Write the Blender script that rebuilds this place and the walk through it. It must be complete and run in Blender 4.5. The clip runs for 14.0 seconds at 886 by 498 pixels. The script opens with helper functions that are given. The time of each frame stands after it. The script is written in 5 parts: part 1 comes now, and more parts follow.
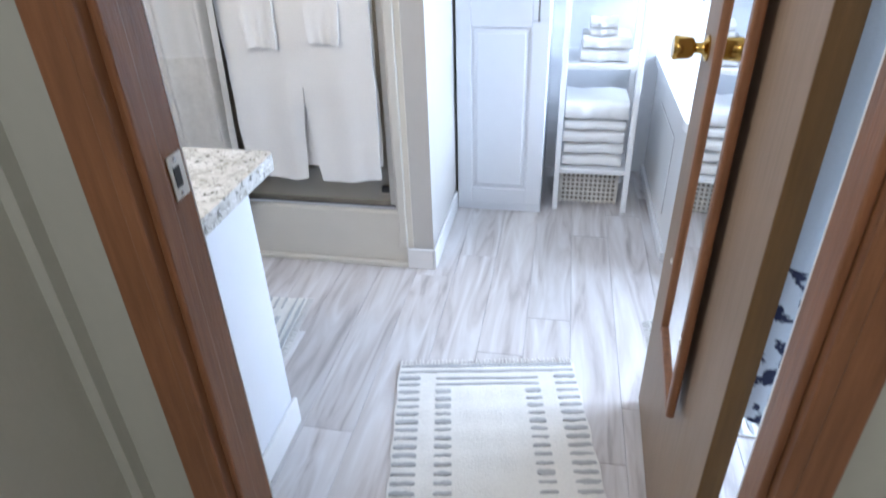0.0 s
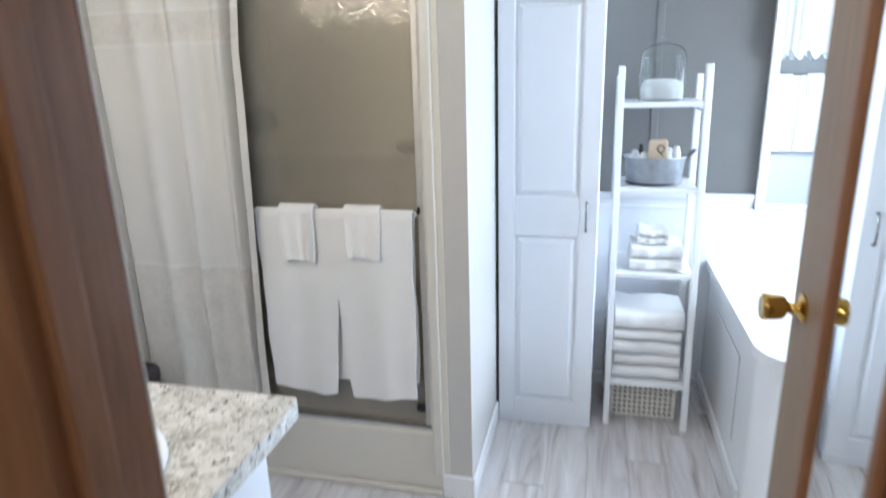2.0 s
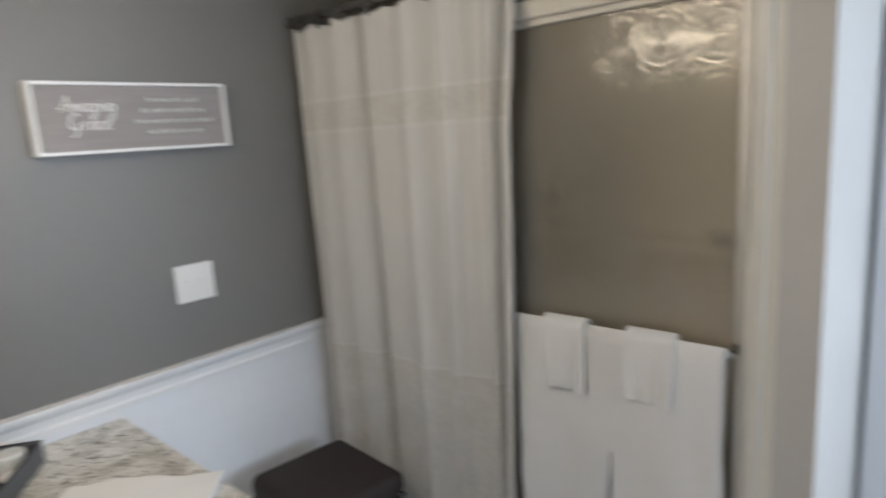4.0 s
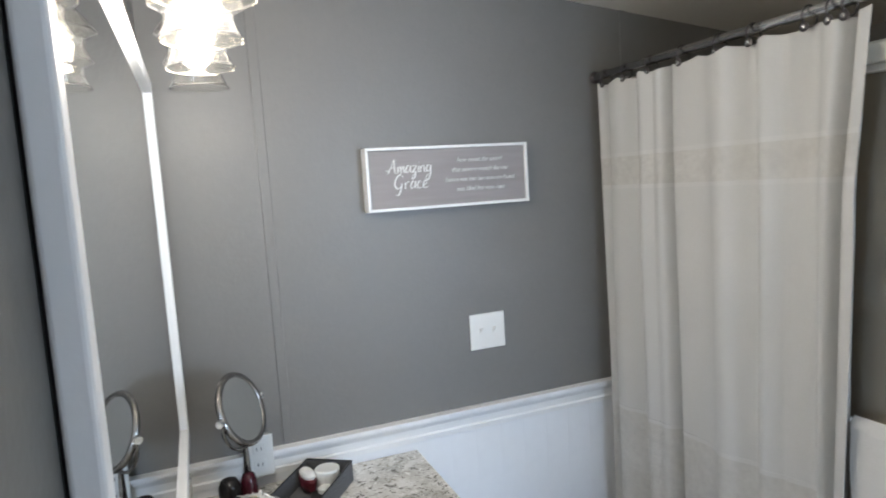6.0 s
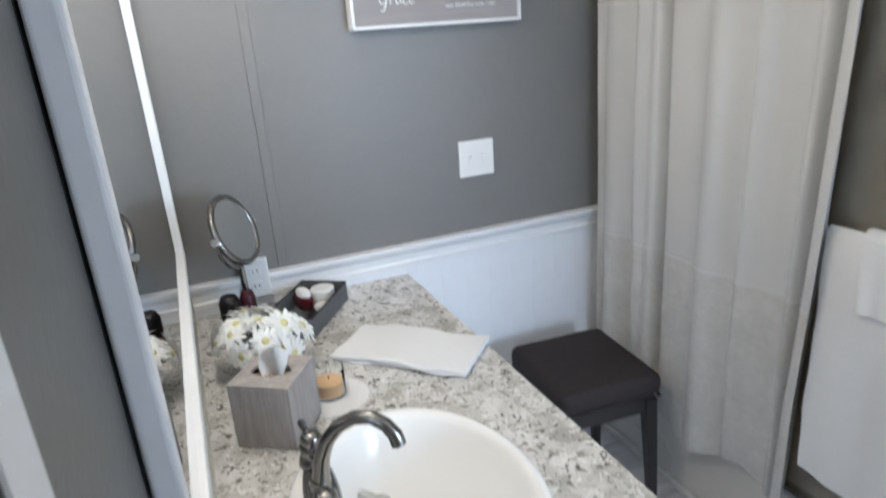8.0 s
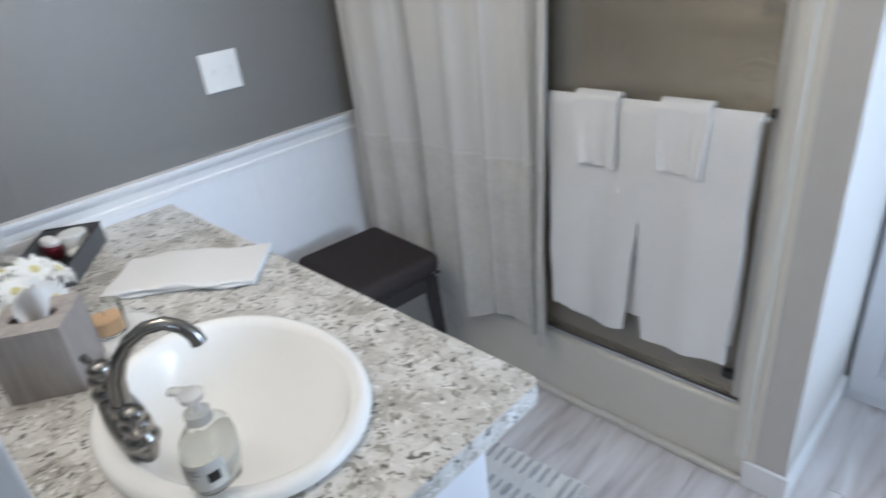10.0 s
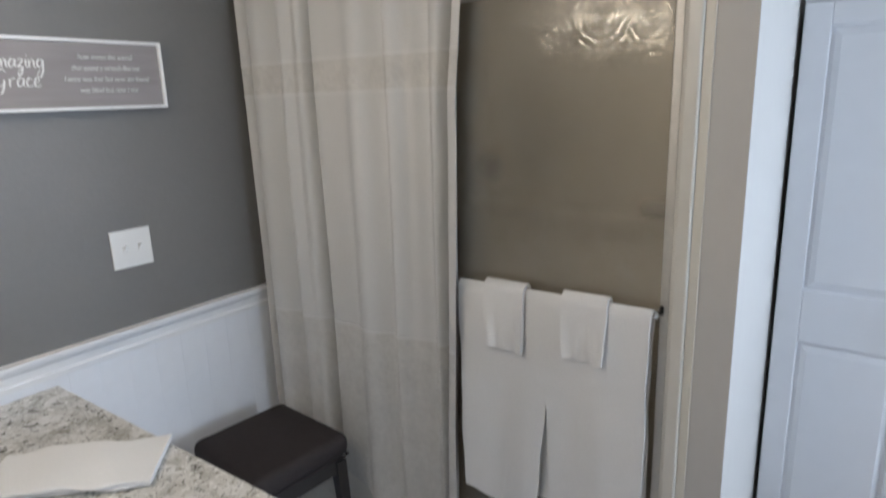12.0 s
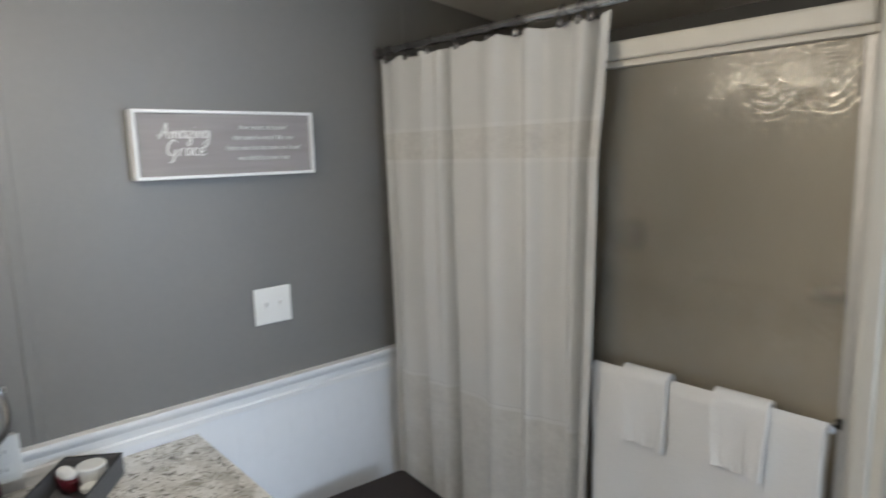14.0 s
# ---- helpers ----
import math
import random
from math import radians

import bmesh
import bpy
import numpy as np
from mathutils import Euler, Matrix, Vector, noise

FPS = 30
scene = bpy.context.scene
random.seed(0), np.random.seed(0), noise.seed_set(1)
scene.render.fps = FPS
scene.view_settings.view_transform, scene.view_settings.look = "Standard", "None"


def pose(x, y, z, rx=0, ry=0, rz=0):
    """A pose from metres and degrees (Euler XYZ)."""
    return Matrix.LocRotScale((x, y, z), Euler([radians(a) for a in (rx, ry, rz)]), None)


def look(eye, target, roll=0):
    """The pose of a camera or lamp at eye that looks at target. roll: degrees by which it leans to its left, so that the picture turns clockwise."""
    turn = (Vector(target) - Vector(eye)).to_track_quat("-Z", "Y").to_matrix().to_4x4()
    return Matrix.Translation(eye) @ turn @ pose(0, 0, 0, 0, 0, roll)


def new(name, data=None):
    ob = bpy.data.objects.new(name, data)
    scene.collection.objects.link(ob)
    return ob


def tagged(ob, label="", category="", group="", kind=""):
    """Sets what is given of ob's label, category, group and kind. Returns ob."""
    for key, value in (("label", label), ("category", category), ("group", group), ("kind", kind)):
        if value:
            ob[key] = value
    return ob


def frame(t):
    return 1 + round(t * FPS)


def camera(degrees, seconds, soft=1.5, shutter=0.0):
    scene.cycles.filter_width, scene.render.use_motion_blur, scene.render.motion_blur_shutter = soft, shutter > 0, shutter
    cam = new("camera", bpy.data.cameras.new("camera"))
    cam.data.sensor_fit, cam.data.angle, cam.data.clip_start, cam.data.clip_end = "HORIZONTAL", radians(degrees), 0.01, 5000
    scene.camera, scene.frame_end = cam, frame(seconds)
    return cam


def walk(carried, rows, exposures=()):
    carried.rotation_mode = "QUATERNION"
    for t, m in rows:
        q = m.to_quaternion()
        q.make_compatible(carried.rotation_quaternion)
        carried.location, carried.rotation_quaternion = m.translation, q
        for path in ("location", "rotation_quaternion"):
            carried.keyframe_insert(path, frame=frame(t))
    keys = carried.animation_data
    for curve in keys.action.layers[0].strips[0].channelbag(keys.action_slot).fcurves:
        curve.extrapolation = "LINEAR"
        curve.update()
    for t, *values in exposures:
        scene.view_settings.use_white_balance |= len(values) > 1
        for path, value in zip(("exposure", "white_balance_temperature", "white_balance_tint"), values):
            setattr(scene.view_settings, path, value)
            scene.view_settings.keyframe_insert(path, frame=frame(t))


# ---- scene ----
cam = camera(70.9, 14.0, soft=1.75, shutter=0.9)
PATH = [
    (0, (-0.886, 3.766, 1.366), (-1.224, 5.444, 0.332), -1.9),
    (0.5, (-0.885, 3.789, 1.406), (-1.249, 5.508, 0.451), -2.4),
    (1, (-0.883, 3.812, 1.442), (-1.273, 5.6, 0.634), -2.2),
    (1.5, (-0.927, 3.885, 1.442), (-1.357, 5.719, 0.772), -2.1),
    (2, (-0.964, 3.996, 1.471), (-1.429, 5.859, 0.912), -1.7),
    (2.5, (-0.995, 4.139, 1.492), (-1.551, 5.996, 0.998), -1.9),
    (3, (-0.99, 4.263, 1.524), (-1.843, 6.017, 1.082), -1.8),
    (3.5, (-1.078, 4.36, 1.536), (-2.099, 6.026, 1.11), -2.5),
    (4, (-1.1, 4.479, 1.54), (-2.422, 5.935, 1.172), -3.6),
    (6.3, (-1.151, 4.513, 1.612), (-3.013, 5.209, 1.392), -3.5),
    (6.5, (-1.151, 4.511, 1.607), (-3.015, 5.196, 1.368), -3.4),
    (7, (-1.151, 4.508, 1.575), (-3.001, 5.173, 1.212), -3.4),
    (7.2, (-1.149, 4.511, 1.565), (-2.984, 5.171, 1.125), -3.1),
    (9.3, (-1.133, 4.452, 1.451), (-2.666, 5.382, 0.565), -6.3),
    (9.5, (-1.122, 4.451, 1.447), (-2.588, 5.468, 0.545), -6.7),
    (10, (-1.085, 4.442, 1.454), (-2.375, 5.669, 0.542), -6.2),
    (10.5, (-1.064, 4.437, 1.457), (-2.234, 5.801, 0.58), -5.5),
    (11, (-1.068, 4.433, 1.484), (-2.206, 5.908, 0.757), -4.3),
    (11.5, (-1.082, 4.427, 1.517), (-2.214, 5.965, 0.921), -3.2),
    (12, (-1.1, 4.421, 1.545), (-2.241, 5.994, 1.07), -1.9),
    (12.5, (-1.118, 4.416, 1.584), (-2.285, 5.997, 1.212), -0.9),
    (13, (-1.122, 4.426, 1.597), (-2.317, 5.998, 1.281), -0.5),
    (13.5, (-1.127, 4.448, 1.597), (-2.444, 5.922, 1.294), -1.4),
    (14, (-1.142, 4.493, 1.594), (-2.624, 5.799, 1.286), -1.6),
]
EXPOSURE = [(0, 0.28, 5750, 15), (1.5, 0.06, 5950, 14), (2.5, -0.09, 6150, 12), (3.0, -0.28, 6300, 12), (3.5, -0.48, 6300, 12), (4, -0.68, 6450, 14), (6.5, -0.30, 5900, 12), (7.2, -0.27, 5850, 12), (9.5, -0.27, 5850, 13), (10.5, -0.43, 5700, 13), (11.5, -0.66, 6100, 15), (12.5, -0.70, 6250, 14), (13.0, -0.68, 6050, 13), (14, -0.60, 6200, 12)]
walk(cam, [(t, look(eye, target, roll)) for t, eye, target, roll in PATH], EXPOSURE)

# ---- world and lights ----
world = bpy.data.worlds.new("sky")
scene.world = world
world.use_nodes = True
wn = world.node_tree.nodes
sky = wn.new("ShaderNodeTexSky")
sky.sky_type = "NISHITA"
sky.sun_disc = False
sky.sun_elevation, sky.sun_rotation = radians(60), radians(80)
world.node_tree.links.new(sky.outputs[0], wn["Background"].inputs[0])
wn["Background"].inputs[1].default_value = 0.12

sun = new("sun", bpy.data.lights.new("sun", "SUN"))
sun.data.energy, sun.data.angle, sun.data.color = 2.5, radians(0.5), (1.0, 0.95, 0.88)
sun.matrix_world = look((3.6, 6.9, 6.2), (0.45, 6.3, 0.6))


def area_lamp(name, eye, target, w, h, power, color):
    la = bpy.data.lights.new(name, "AREA")
    la.shape, la.size, la.size_y, la.energy, la.color = "RECTANGLE", w, h, power, color
    ob = new(name, la)
    ob.matrix_world = look(eye, target)
    return ob


# daylight standing in the opening of the window over the tub
area_lamp("window_daylight", (1.14, 6.09, 1.45), (-1.2, 5.7, 0.95), 1.45, 0.95, 95, (0.70, 0.85, 1.0))


def bulb(x, y, z, power, color=(1.0, 0.92, 0.79), r=0.022, name="bulb_light"):
    la = bpy.data.lights.new(name, "POINT")
    la.energy, la.color, la.shadow_soft_size = power, color, r
    ob = new(name, la)
    ob.location = (x, y, z)
    return ob


LAMP_X = (-2.365, -2.185, -2.005, -1.825)
LAMP_Y, LAMP_Z = 4.544, 1.808
for lx in LAMP_X:
    bulb(lx, LAMP_Y, LAMP_Z + 0.06, 3.9)
# unseen fill light added in the hall to brighten doorway, towels and curtain
bulb(-0.9, 2.9, 2.15, 25, (1.0, 0.97, 0.92), 0.12, "hall_fill_light")


# ---- materials ----
def mat(name, color, rough=0.5, metal=0.0, grain=0.0, scale=40.0, stain=0.0, stain_scale=3.0, bump=0.0, bump_scale=120.0,
        stretch=(1, 1, 1), spec=0.5, trans=0.0, ior=1.45, island=0.0, sheen=0.0, sub=None):
    m = bpy.data.materials.new(name)
    m.use_nodes = True
    nt = m.node_tree
    n, l = nt.nodes, nt.links
    p = n["Principled BSDF"]
    p.inputs["Roughness"].default_value = rough
    p.inputs["Metallic"].default_value = metal
    p.inputs["Specular IOR Level"].default_value = spec
    p.inputs["Transmission Weight"].default_value = trans
    p.inputs["IOR"].default_value = ior
    p.inputs["Sheen Weight"].default_value = sheen
    p.inputs["Base Color"].default_value = (*color, 1)
    tc = n.new("ShaderNodeTexCoord")
    mp = n.new("ShaderNodeMapping")
    mp.inputs["Scale"].default_value = stretch
    l.new(tc.outputs["Object"], mp.inputs[0])
    last = None

    def shade(fac, amount, prev):
        mr = n.new("ShaderNodeMapRange")
        mr.inputs["To Min"].default_value, mr.inputs["To Max"].default_value = 1 - amount, 1 + amount
        l.new(fac, mr.inputs[0])
        mx = n.new("ShaderNodeMix")
        mx.data_type, mx.blend_type = "RGBA", "MULTIPLY"
        mx.inputs[0].default_value = 1
        if prev:
            l.new(prev, mx.inputs[6])
        else:
            mx.inputs[6].default_value = (*color, 1)
        l.new(mr.outputs[0], mx.inputs[7])
        return mx.outputs[2]

    if grain:
        t = n.new("ShaderNodeTexNoise")
        t.inputs["Scale"].default_value, t.inputs["Detail"].default_value = scale, 6
        l.new(mp.outputs[0], t.inputs[0])
        last = shade(t.outputs[0], grain, last)
    if stain:
        t = n.new("ShaderNodeTexNoise")
        t.inputs["Scale"].default_value, t.inputs["Detail"].default_value = stain_scale, 3
        l.new(mp.outputs[0], t.inputs[0])
        last = shade(t.outputs[0], stain, last)
        mr = n.new("ShaderNodeMapRange")
        mr.inputs["To Min"].default_value, mr.inputs["To Max"].default_value = max(0.02, rough - 0.08), min(1, rough + 0.08)
        l.new(t.outputs[0], mr.inputs[0])
        l.new(mr.outputs[0], p.inputs["Roughness"])
    if island:
        oi = n.new("ShaderNodeObjectInfo")
        last = shade(oi.outputs["Random"], island, last)
    if last:
        l.new(last, p.inputs["Base Color"])
    if bump:
        t = n.new("ShaderNodeTexNoise")
        t.inputs["Scale"].default_value, t.inputs["Detail"].default_value = bump_scale, 4
        l.new(mp.outputs[0], t.inputs[0])
        b = n.new("ShaderNodeBump")
        b.inputs["Strength"].default_value, b.inputs["Distance"].default_value = bump, 0.01
        l.new(t.outputs[0], b.inputs["Height"])
        l.new(b.outputs[0], p.inputs["Normal"])
    return m


M = {}
M["grey_wall"] = mat("grey_wall", (0.166, 0.161, 0.152), 0.45, grain=0.05, scale=60, stain=0.06, stain_scale=1.5, bump=0.06, bump_scale=90)
M["white_paint"] = mat("white_paint", (0.78, 0.78, 0.78), 0.4, grain=0.03, scale=30, stain=0.04, bump=0.04, bump_scale=60)
M["cream_paint"] = mat("cream_paint", (0.66, 0.62, 0.54), 0.42, grain=0.03, scale=30, stain=0.05, bump=0.04, bump_scale=50)
M["fiberglass"] = mat("fiberglass", (0.64, 0.615, 0.555), 0.3, grain=0.03, scale=14, stain=0.05, bump=0.02, bump_scale=20)
M["post_paint"] = mat("post_paint", (0.53, 0.51, 0.48), 0.5, grain=0.03, scale=30, stain=0.06, bump=0.05, bump_scale=60)
M["thin_glass"] = mat("thin_glass", (0.97, 0.99, 0.98), 0.02, trans=1.0, ior=1.13)
M["beadboard"] = mat("beadboard", (0.76, 0.77, 0.79), 0.45, grain=0.03, scale=30, stain=0.04, bump=0.04)
M["ceiling"] = mat("ceiling", (0.66, 0.63, 0.57), 0.8, grain=0.05, scale=80, stain=0.05, bump=0.3, bump_scale=110)
M["hall_wall"] = mat("hall_wall", (0.44, 0.44, 0.38), 0.6, grain=0.04, scale=50, stain=0.05, bump=0.06)
M["cabinet"] = mat("cabinet_paint", (0.76, 0.78, 0.82), 0.33, grain=0.02, scale=20, stain=0.04, bump=0.02, bump_scale=40)
M["oak"] = mat("brown_wood", (0.235, 0.103, 0.046), 0.42, grain=0.45, scale=16, stain=0.2, stain_scale=2.5, bump=0.12, bump_scale=60, stretch=(6, 6, 0.5))
M["oak_light"] = mat("door_veneer", (0.27, 0.19, 0.13), 0.5, grain=0.25, scale=14, stain=0.12, stain_scale=2, bump=0.06, bump_scale=60, stretch=(6, 6, 0.4))
# darker copy of the brown wood, with the hinge edge's shade in its colour
M["shaded_oak"] = mat("shaded_brown_wood", (0.13, 0.068, 0.022), 0.6, spec=0.2, grain=0.4, scale=16, stain=0.2, stain_scale=2.5, bump=0.1, bump_scale=60, stretch=(6, 6, 0.5))
M["brass"] = mat("brass", (0.58, 0.36, 0.09), 0.16, 1.0, stain=0.1, stain_scale=20)
M["steel"] = mat("steel", (0.62, 0.62, 0.62), 0.22, 1.0, grain=0.1, scale=60, stain=0.1, stain_scale=12)
M["channel"] = mat("channel_metal", (0.55, 0.53, 0.49), 0.5, 0.6, grain=0.1, scale=60, stain=0.1, stain_scale=12)
M["chrome"] = mat("chrome", (0.8, 0.8, 0.8), 0.08, 1.0, stain=0.05, stain_scale=20)
M["pewter"] = mat("pewter", (0.30, 0.29, 0.28), 0.22, 1.0, grain=0.1, scale=80, stain=0.15, stain_scale=15)
M["dark_metal"] = mat("dark_metal", (0.10, 0.09, 0.09), 0.35, 0.8, stain=0.2, stain_scale=10)
M["mirror"] = mat("mirror_glass", (0.88, 0.90, 0.90), 0.01, 1.0)
M["glass"] = mat("clear_glass", (0.97, 0.99, 0.98), 0.02, trans=1.0)
M["shade_glass"] = mat("shade_glass", (1.0, 0.99, 0.96), 0.12, trans=1.0, ior=1.3)
M["towel"] = mat("terry_cloth", (0.80, 0.795, 0.785), 0.95, grain=0.06, scale=260, stain=0.03, stain_scale=5, bump=0.28, bump_scale=340, spec=0.1, sheen=0.2)
M["curtain"] = mat("curtain_cloth", (0.600, 0.598, 0.585), 0.9, grain=0.04, scale=260, stain=0.04, stain_scale=4, bump=0.10, bump_scale=30, spec=0.1, stretch=(1, 1, 0.5))
M["lace"] = mat("curtain_lace", (0.575, 0.565, 0.540), 0.95, grain=0.12, scale=60, stain=0.12, stain_scale=16, bump=0.25, bump_scale=60, spec=0.1)
M["tuck"] = mat("curtain_tuck", (0.63, 0.625, 0.61), 0.9, grain=0.05, scale=200, spec=0.1)
M["leather"] = mat("dark_leather", (0.034, 0.027, 0.026), 0.75, spec=0.25, grain=0.2, scale=60, stain=0.2, bump=0.15, bump_scale=150)
M["black_wood"] = mat("black_wood", (0.02, 0.017, 0.016), 0.4, grain=0.3, scale=20, stain=0.2)
M["porcelain"] = mat("porcelain", (0.90, 0.895, 0.87), 0.1, stain=0.02)
M["acrylic"] = mat("tub_acrylic", (0.84, 0.84, 0.84), 0.18, stain=0.03)
M["plastic"] = mat("white_plastic", (0.74, 0.74, 0.72), 0.35, stain=0.03)
M["black"] = mat("black_plastic", (0.015, 0.015, 0.015), 0.4)
M["rug_white"] = mat("rug_white", (0.74, 0.73, 0.70), 0.95, grain=0.1, scale=140, stain=0.06, stain_scale=6, bump=0.35, bump_scale=220, spec=0.1)
M["rug_grey"] = mat("rug_grey", (0.42, 0.43, 0.44), 0.95, grain=0.18, scale=140, stain=0.1, bump=0.35, bump_scale=220, spec=0.1)
M["galv"] = mat("galvanised", (0.38, 0.40, 0.42), 0.38, 0.85, grain=0.3, scale=35, stain=0.3, stain_scale=14, bump=0.1)
M["wicker"] = mat("whitewashed_wicker", (0.72, 0.69, 0.63), 0.8, grain=0.2, scale=50, stain=0.15, stain_scale=12, bump=0.3)


def granite():
    m = bpy.data.materials.new("granite_laminate")
    m.use_nodes = True
    n, l = m.node_tree.nodes, m.node_tree.links
    p = n["Principled BSDF"]
    p.inputs["Roughness"].default_value = 0.22
    tc = n.new("ShaderNodeTexCoord")
    warp = n.new("ShaderNodeTexNoise")
    warp.inputs["Scale"].default_value = 30
    add = n.new("ShaderNodeMix")
    add.data_type, add.blend_type = "RGBA", "LINEAR_LIGHT"
    add.inputs[0].default_value = 0.035
    l.new(tc.outputs["Object"], warp.inputs[0])
    l.new(tc.outputs["Object"], add.inputs[6])
    l.new(warp.outputs["Color"], add.inputs[7])
    base = n.new("ShaderNodeTexNoise")
    base.inputs["Scale"].default_value, base.inputs["Detail"].default_value = 16, 8
    l.new(add.outputs[2], base.inputs[0])
    ramp = n.new("ShaderNodeValToRGB")
    ramp.color_ramp.elements[0].position, ramp.color_ramp.elements[0].color = 0.33, (0.42, 0.40, 0.36, 1)
    ramp.color_ramp.elements[1].position, ramp.color_ramp.elements[1].color = 0.66, (0.73, 0.72, 0.69, 1)
    e = ramp.color_ramp.elements.new(0.5)
    e.color = (0.62, 0.605, 0.565, 1)
    l.new(base.outputs[0], ramp.inputs[0])
    last = ramp.outputs[0]
    for sc, lo, hi, col in ((55, 0.33, 0.40, (0.34, 0.32, 0.27, 1)), (90, 0.33, 0.40, (0.80, 0.79, 0.76, 1)), (70, 0.335, 0.375, (0.17, 0.16, 0.14, 1)), (120, 0.30, 0.36, (0.22, 0.21, 0.19, 1))):
        t = n.new("ShaderNodeTexNoise")
        t.inputs["Scale"].default_value, t.inputs["Detail"].default_value = sc, 1.5
        mpp = n.new("ShaderNodeMapping")
        mpp.inputs["Location"].default_value = (sc, sc * 0.3, 0)
        mpp.inputs["Scale"].default_value = (1, 0.6, 1)
        l.new(add.outputs[2], mpp.inputs[0])
        l.new(mpp.outputs[0], t.inputs[0])
        mr = n.new("ShaderNodeMapRange")
        mr.inputs["From Min"].default_value, mr.inputs["From Max"].default_value = hi, lo
        l.new(t.outputs[0], mr.inputs[0])
        mx = n.new("ShaderNodeMix")
        mx.data_type = "RGBA"
        l.new(mr.outputs[0], mx.inputs[0])
        l.new(last, mx.inputs[6])
        mx.inputs[7].default_value = col
        last = mx.outputs[2]
    l.new(last, p.inputs["Base Color"])
    return m


def plank_mat():
    m = bpy.data.materials.new("vinyl_plank")
    m.use_nodes = True
    n, l = m.node_tree.nodes, m.node_tree.links
    p = n["Principled BSDF"]
    p.inputs["Roughness"].default_value = 0.42
    tc = n.new("ShaderNodeTexCoord")
    oi = n.new("ShaderNodeObjectInfo")
    off = n.new("ShaderNodeVectorMath")
    off.operation = "MULTIPLY_ADD"
    l.new(oi.outputs["Random"], off.inputs[0])
    off.inputs[1].default_value = (7, 13, 5)
    l.new(tc.outputs["Object"], off.inputs[2])
    mp = n.new("ShaderNodeMapping")
    mp.inputs["Scale"].default_value = (10, 1.1, 1)
    l.new(off.outputs[0], mp.inputs[0])
    t = n.new("ShaderNodeTexNoise")
    t.inputs["Scale"].default_value, t.inputs["Detail"].default_value, t.inputs["Distortion"].default_value = 1.7, 8, 1.3
    l.new(mp.outputs[0], t.inputs[0])
    ramp = n.new("ShaderNodeValToRGB")
    ramp.color_ramp.elements[0].position, ramp.color_ramp.elements[0].color = 0.27, (0.325, 0.29, 0.28, 1)
    ramp.color_ramp.elements[1].position, ramp.color_ramp.elements[1].color = 0.76, (0.72, 0.71, 0.715, 1)
    e = ramp.color_ramp.elements.new(0.45)
    e.color = (0.535, 0.50, 0.49, 1)
    l.new(t.outputs[0], ramp.inputs[0])
    mr = n.new("ShaderNodeMapRange")
    mr.inputs["To Min"].default_value, mr.inputs["To Max"].default_value = 0.92, 1.06
    l.new(oi.outputs["Random"], mr.inputs[0])
    mx = n.new("ShaderNodeMix")
    mx.data_type, mx.blend_type = "RGBA", "MULTIPLY"
    mx.inputs[0].default_value = 1
    l.new(ramp.outputs[0], mx.inputs[6])
    l.new(mr.outputs[0], mx.inputs[7])
    l.new(mx.outputs[2], p.inputs["Base Color"])
    b = n.new("ShaderNodeBump")
    b.inputs["Strength"].default_value, b.inputs["Distance"].default_value = 0.12, 0.004
    l.new(t.outputs[0], b.inputs["Height"])
    l.new(b.outputs[0], p.inputs["Normal"])
    return m


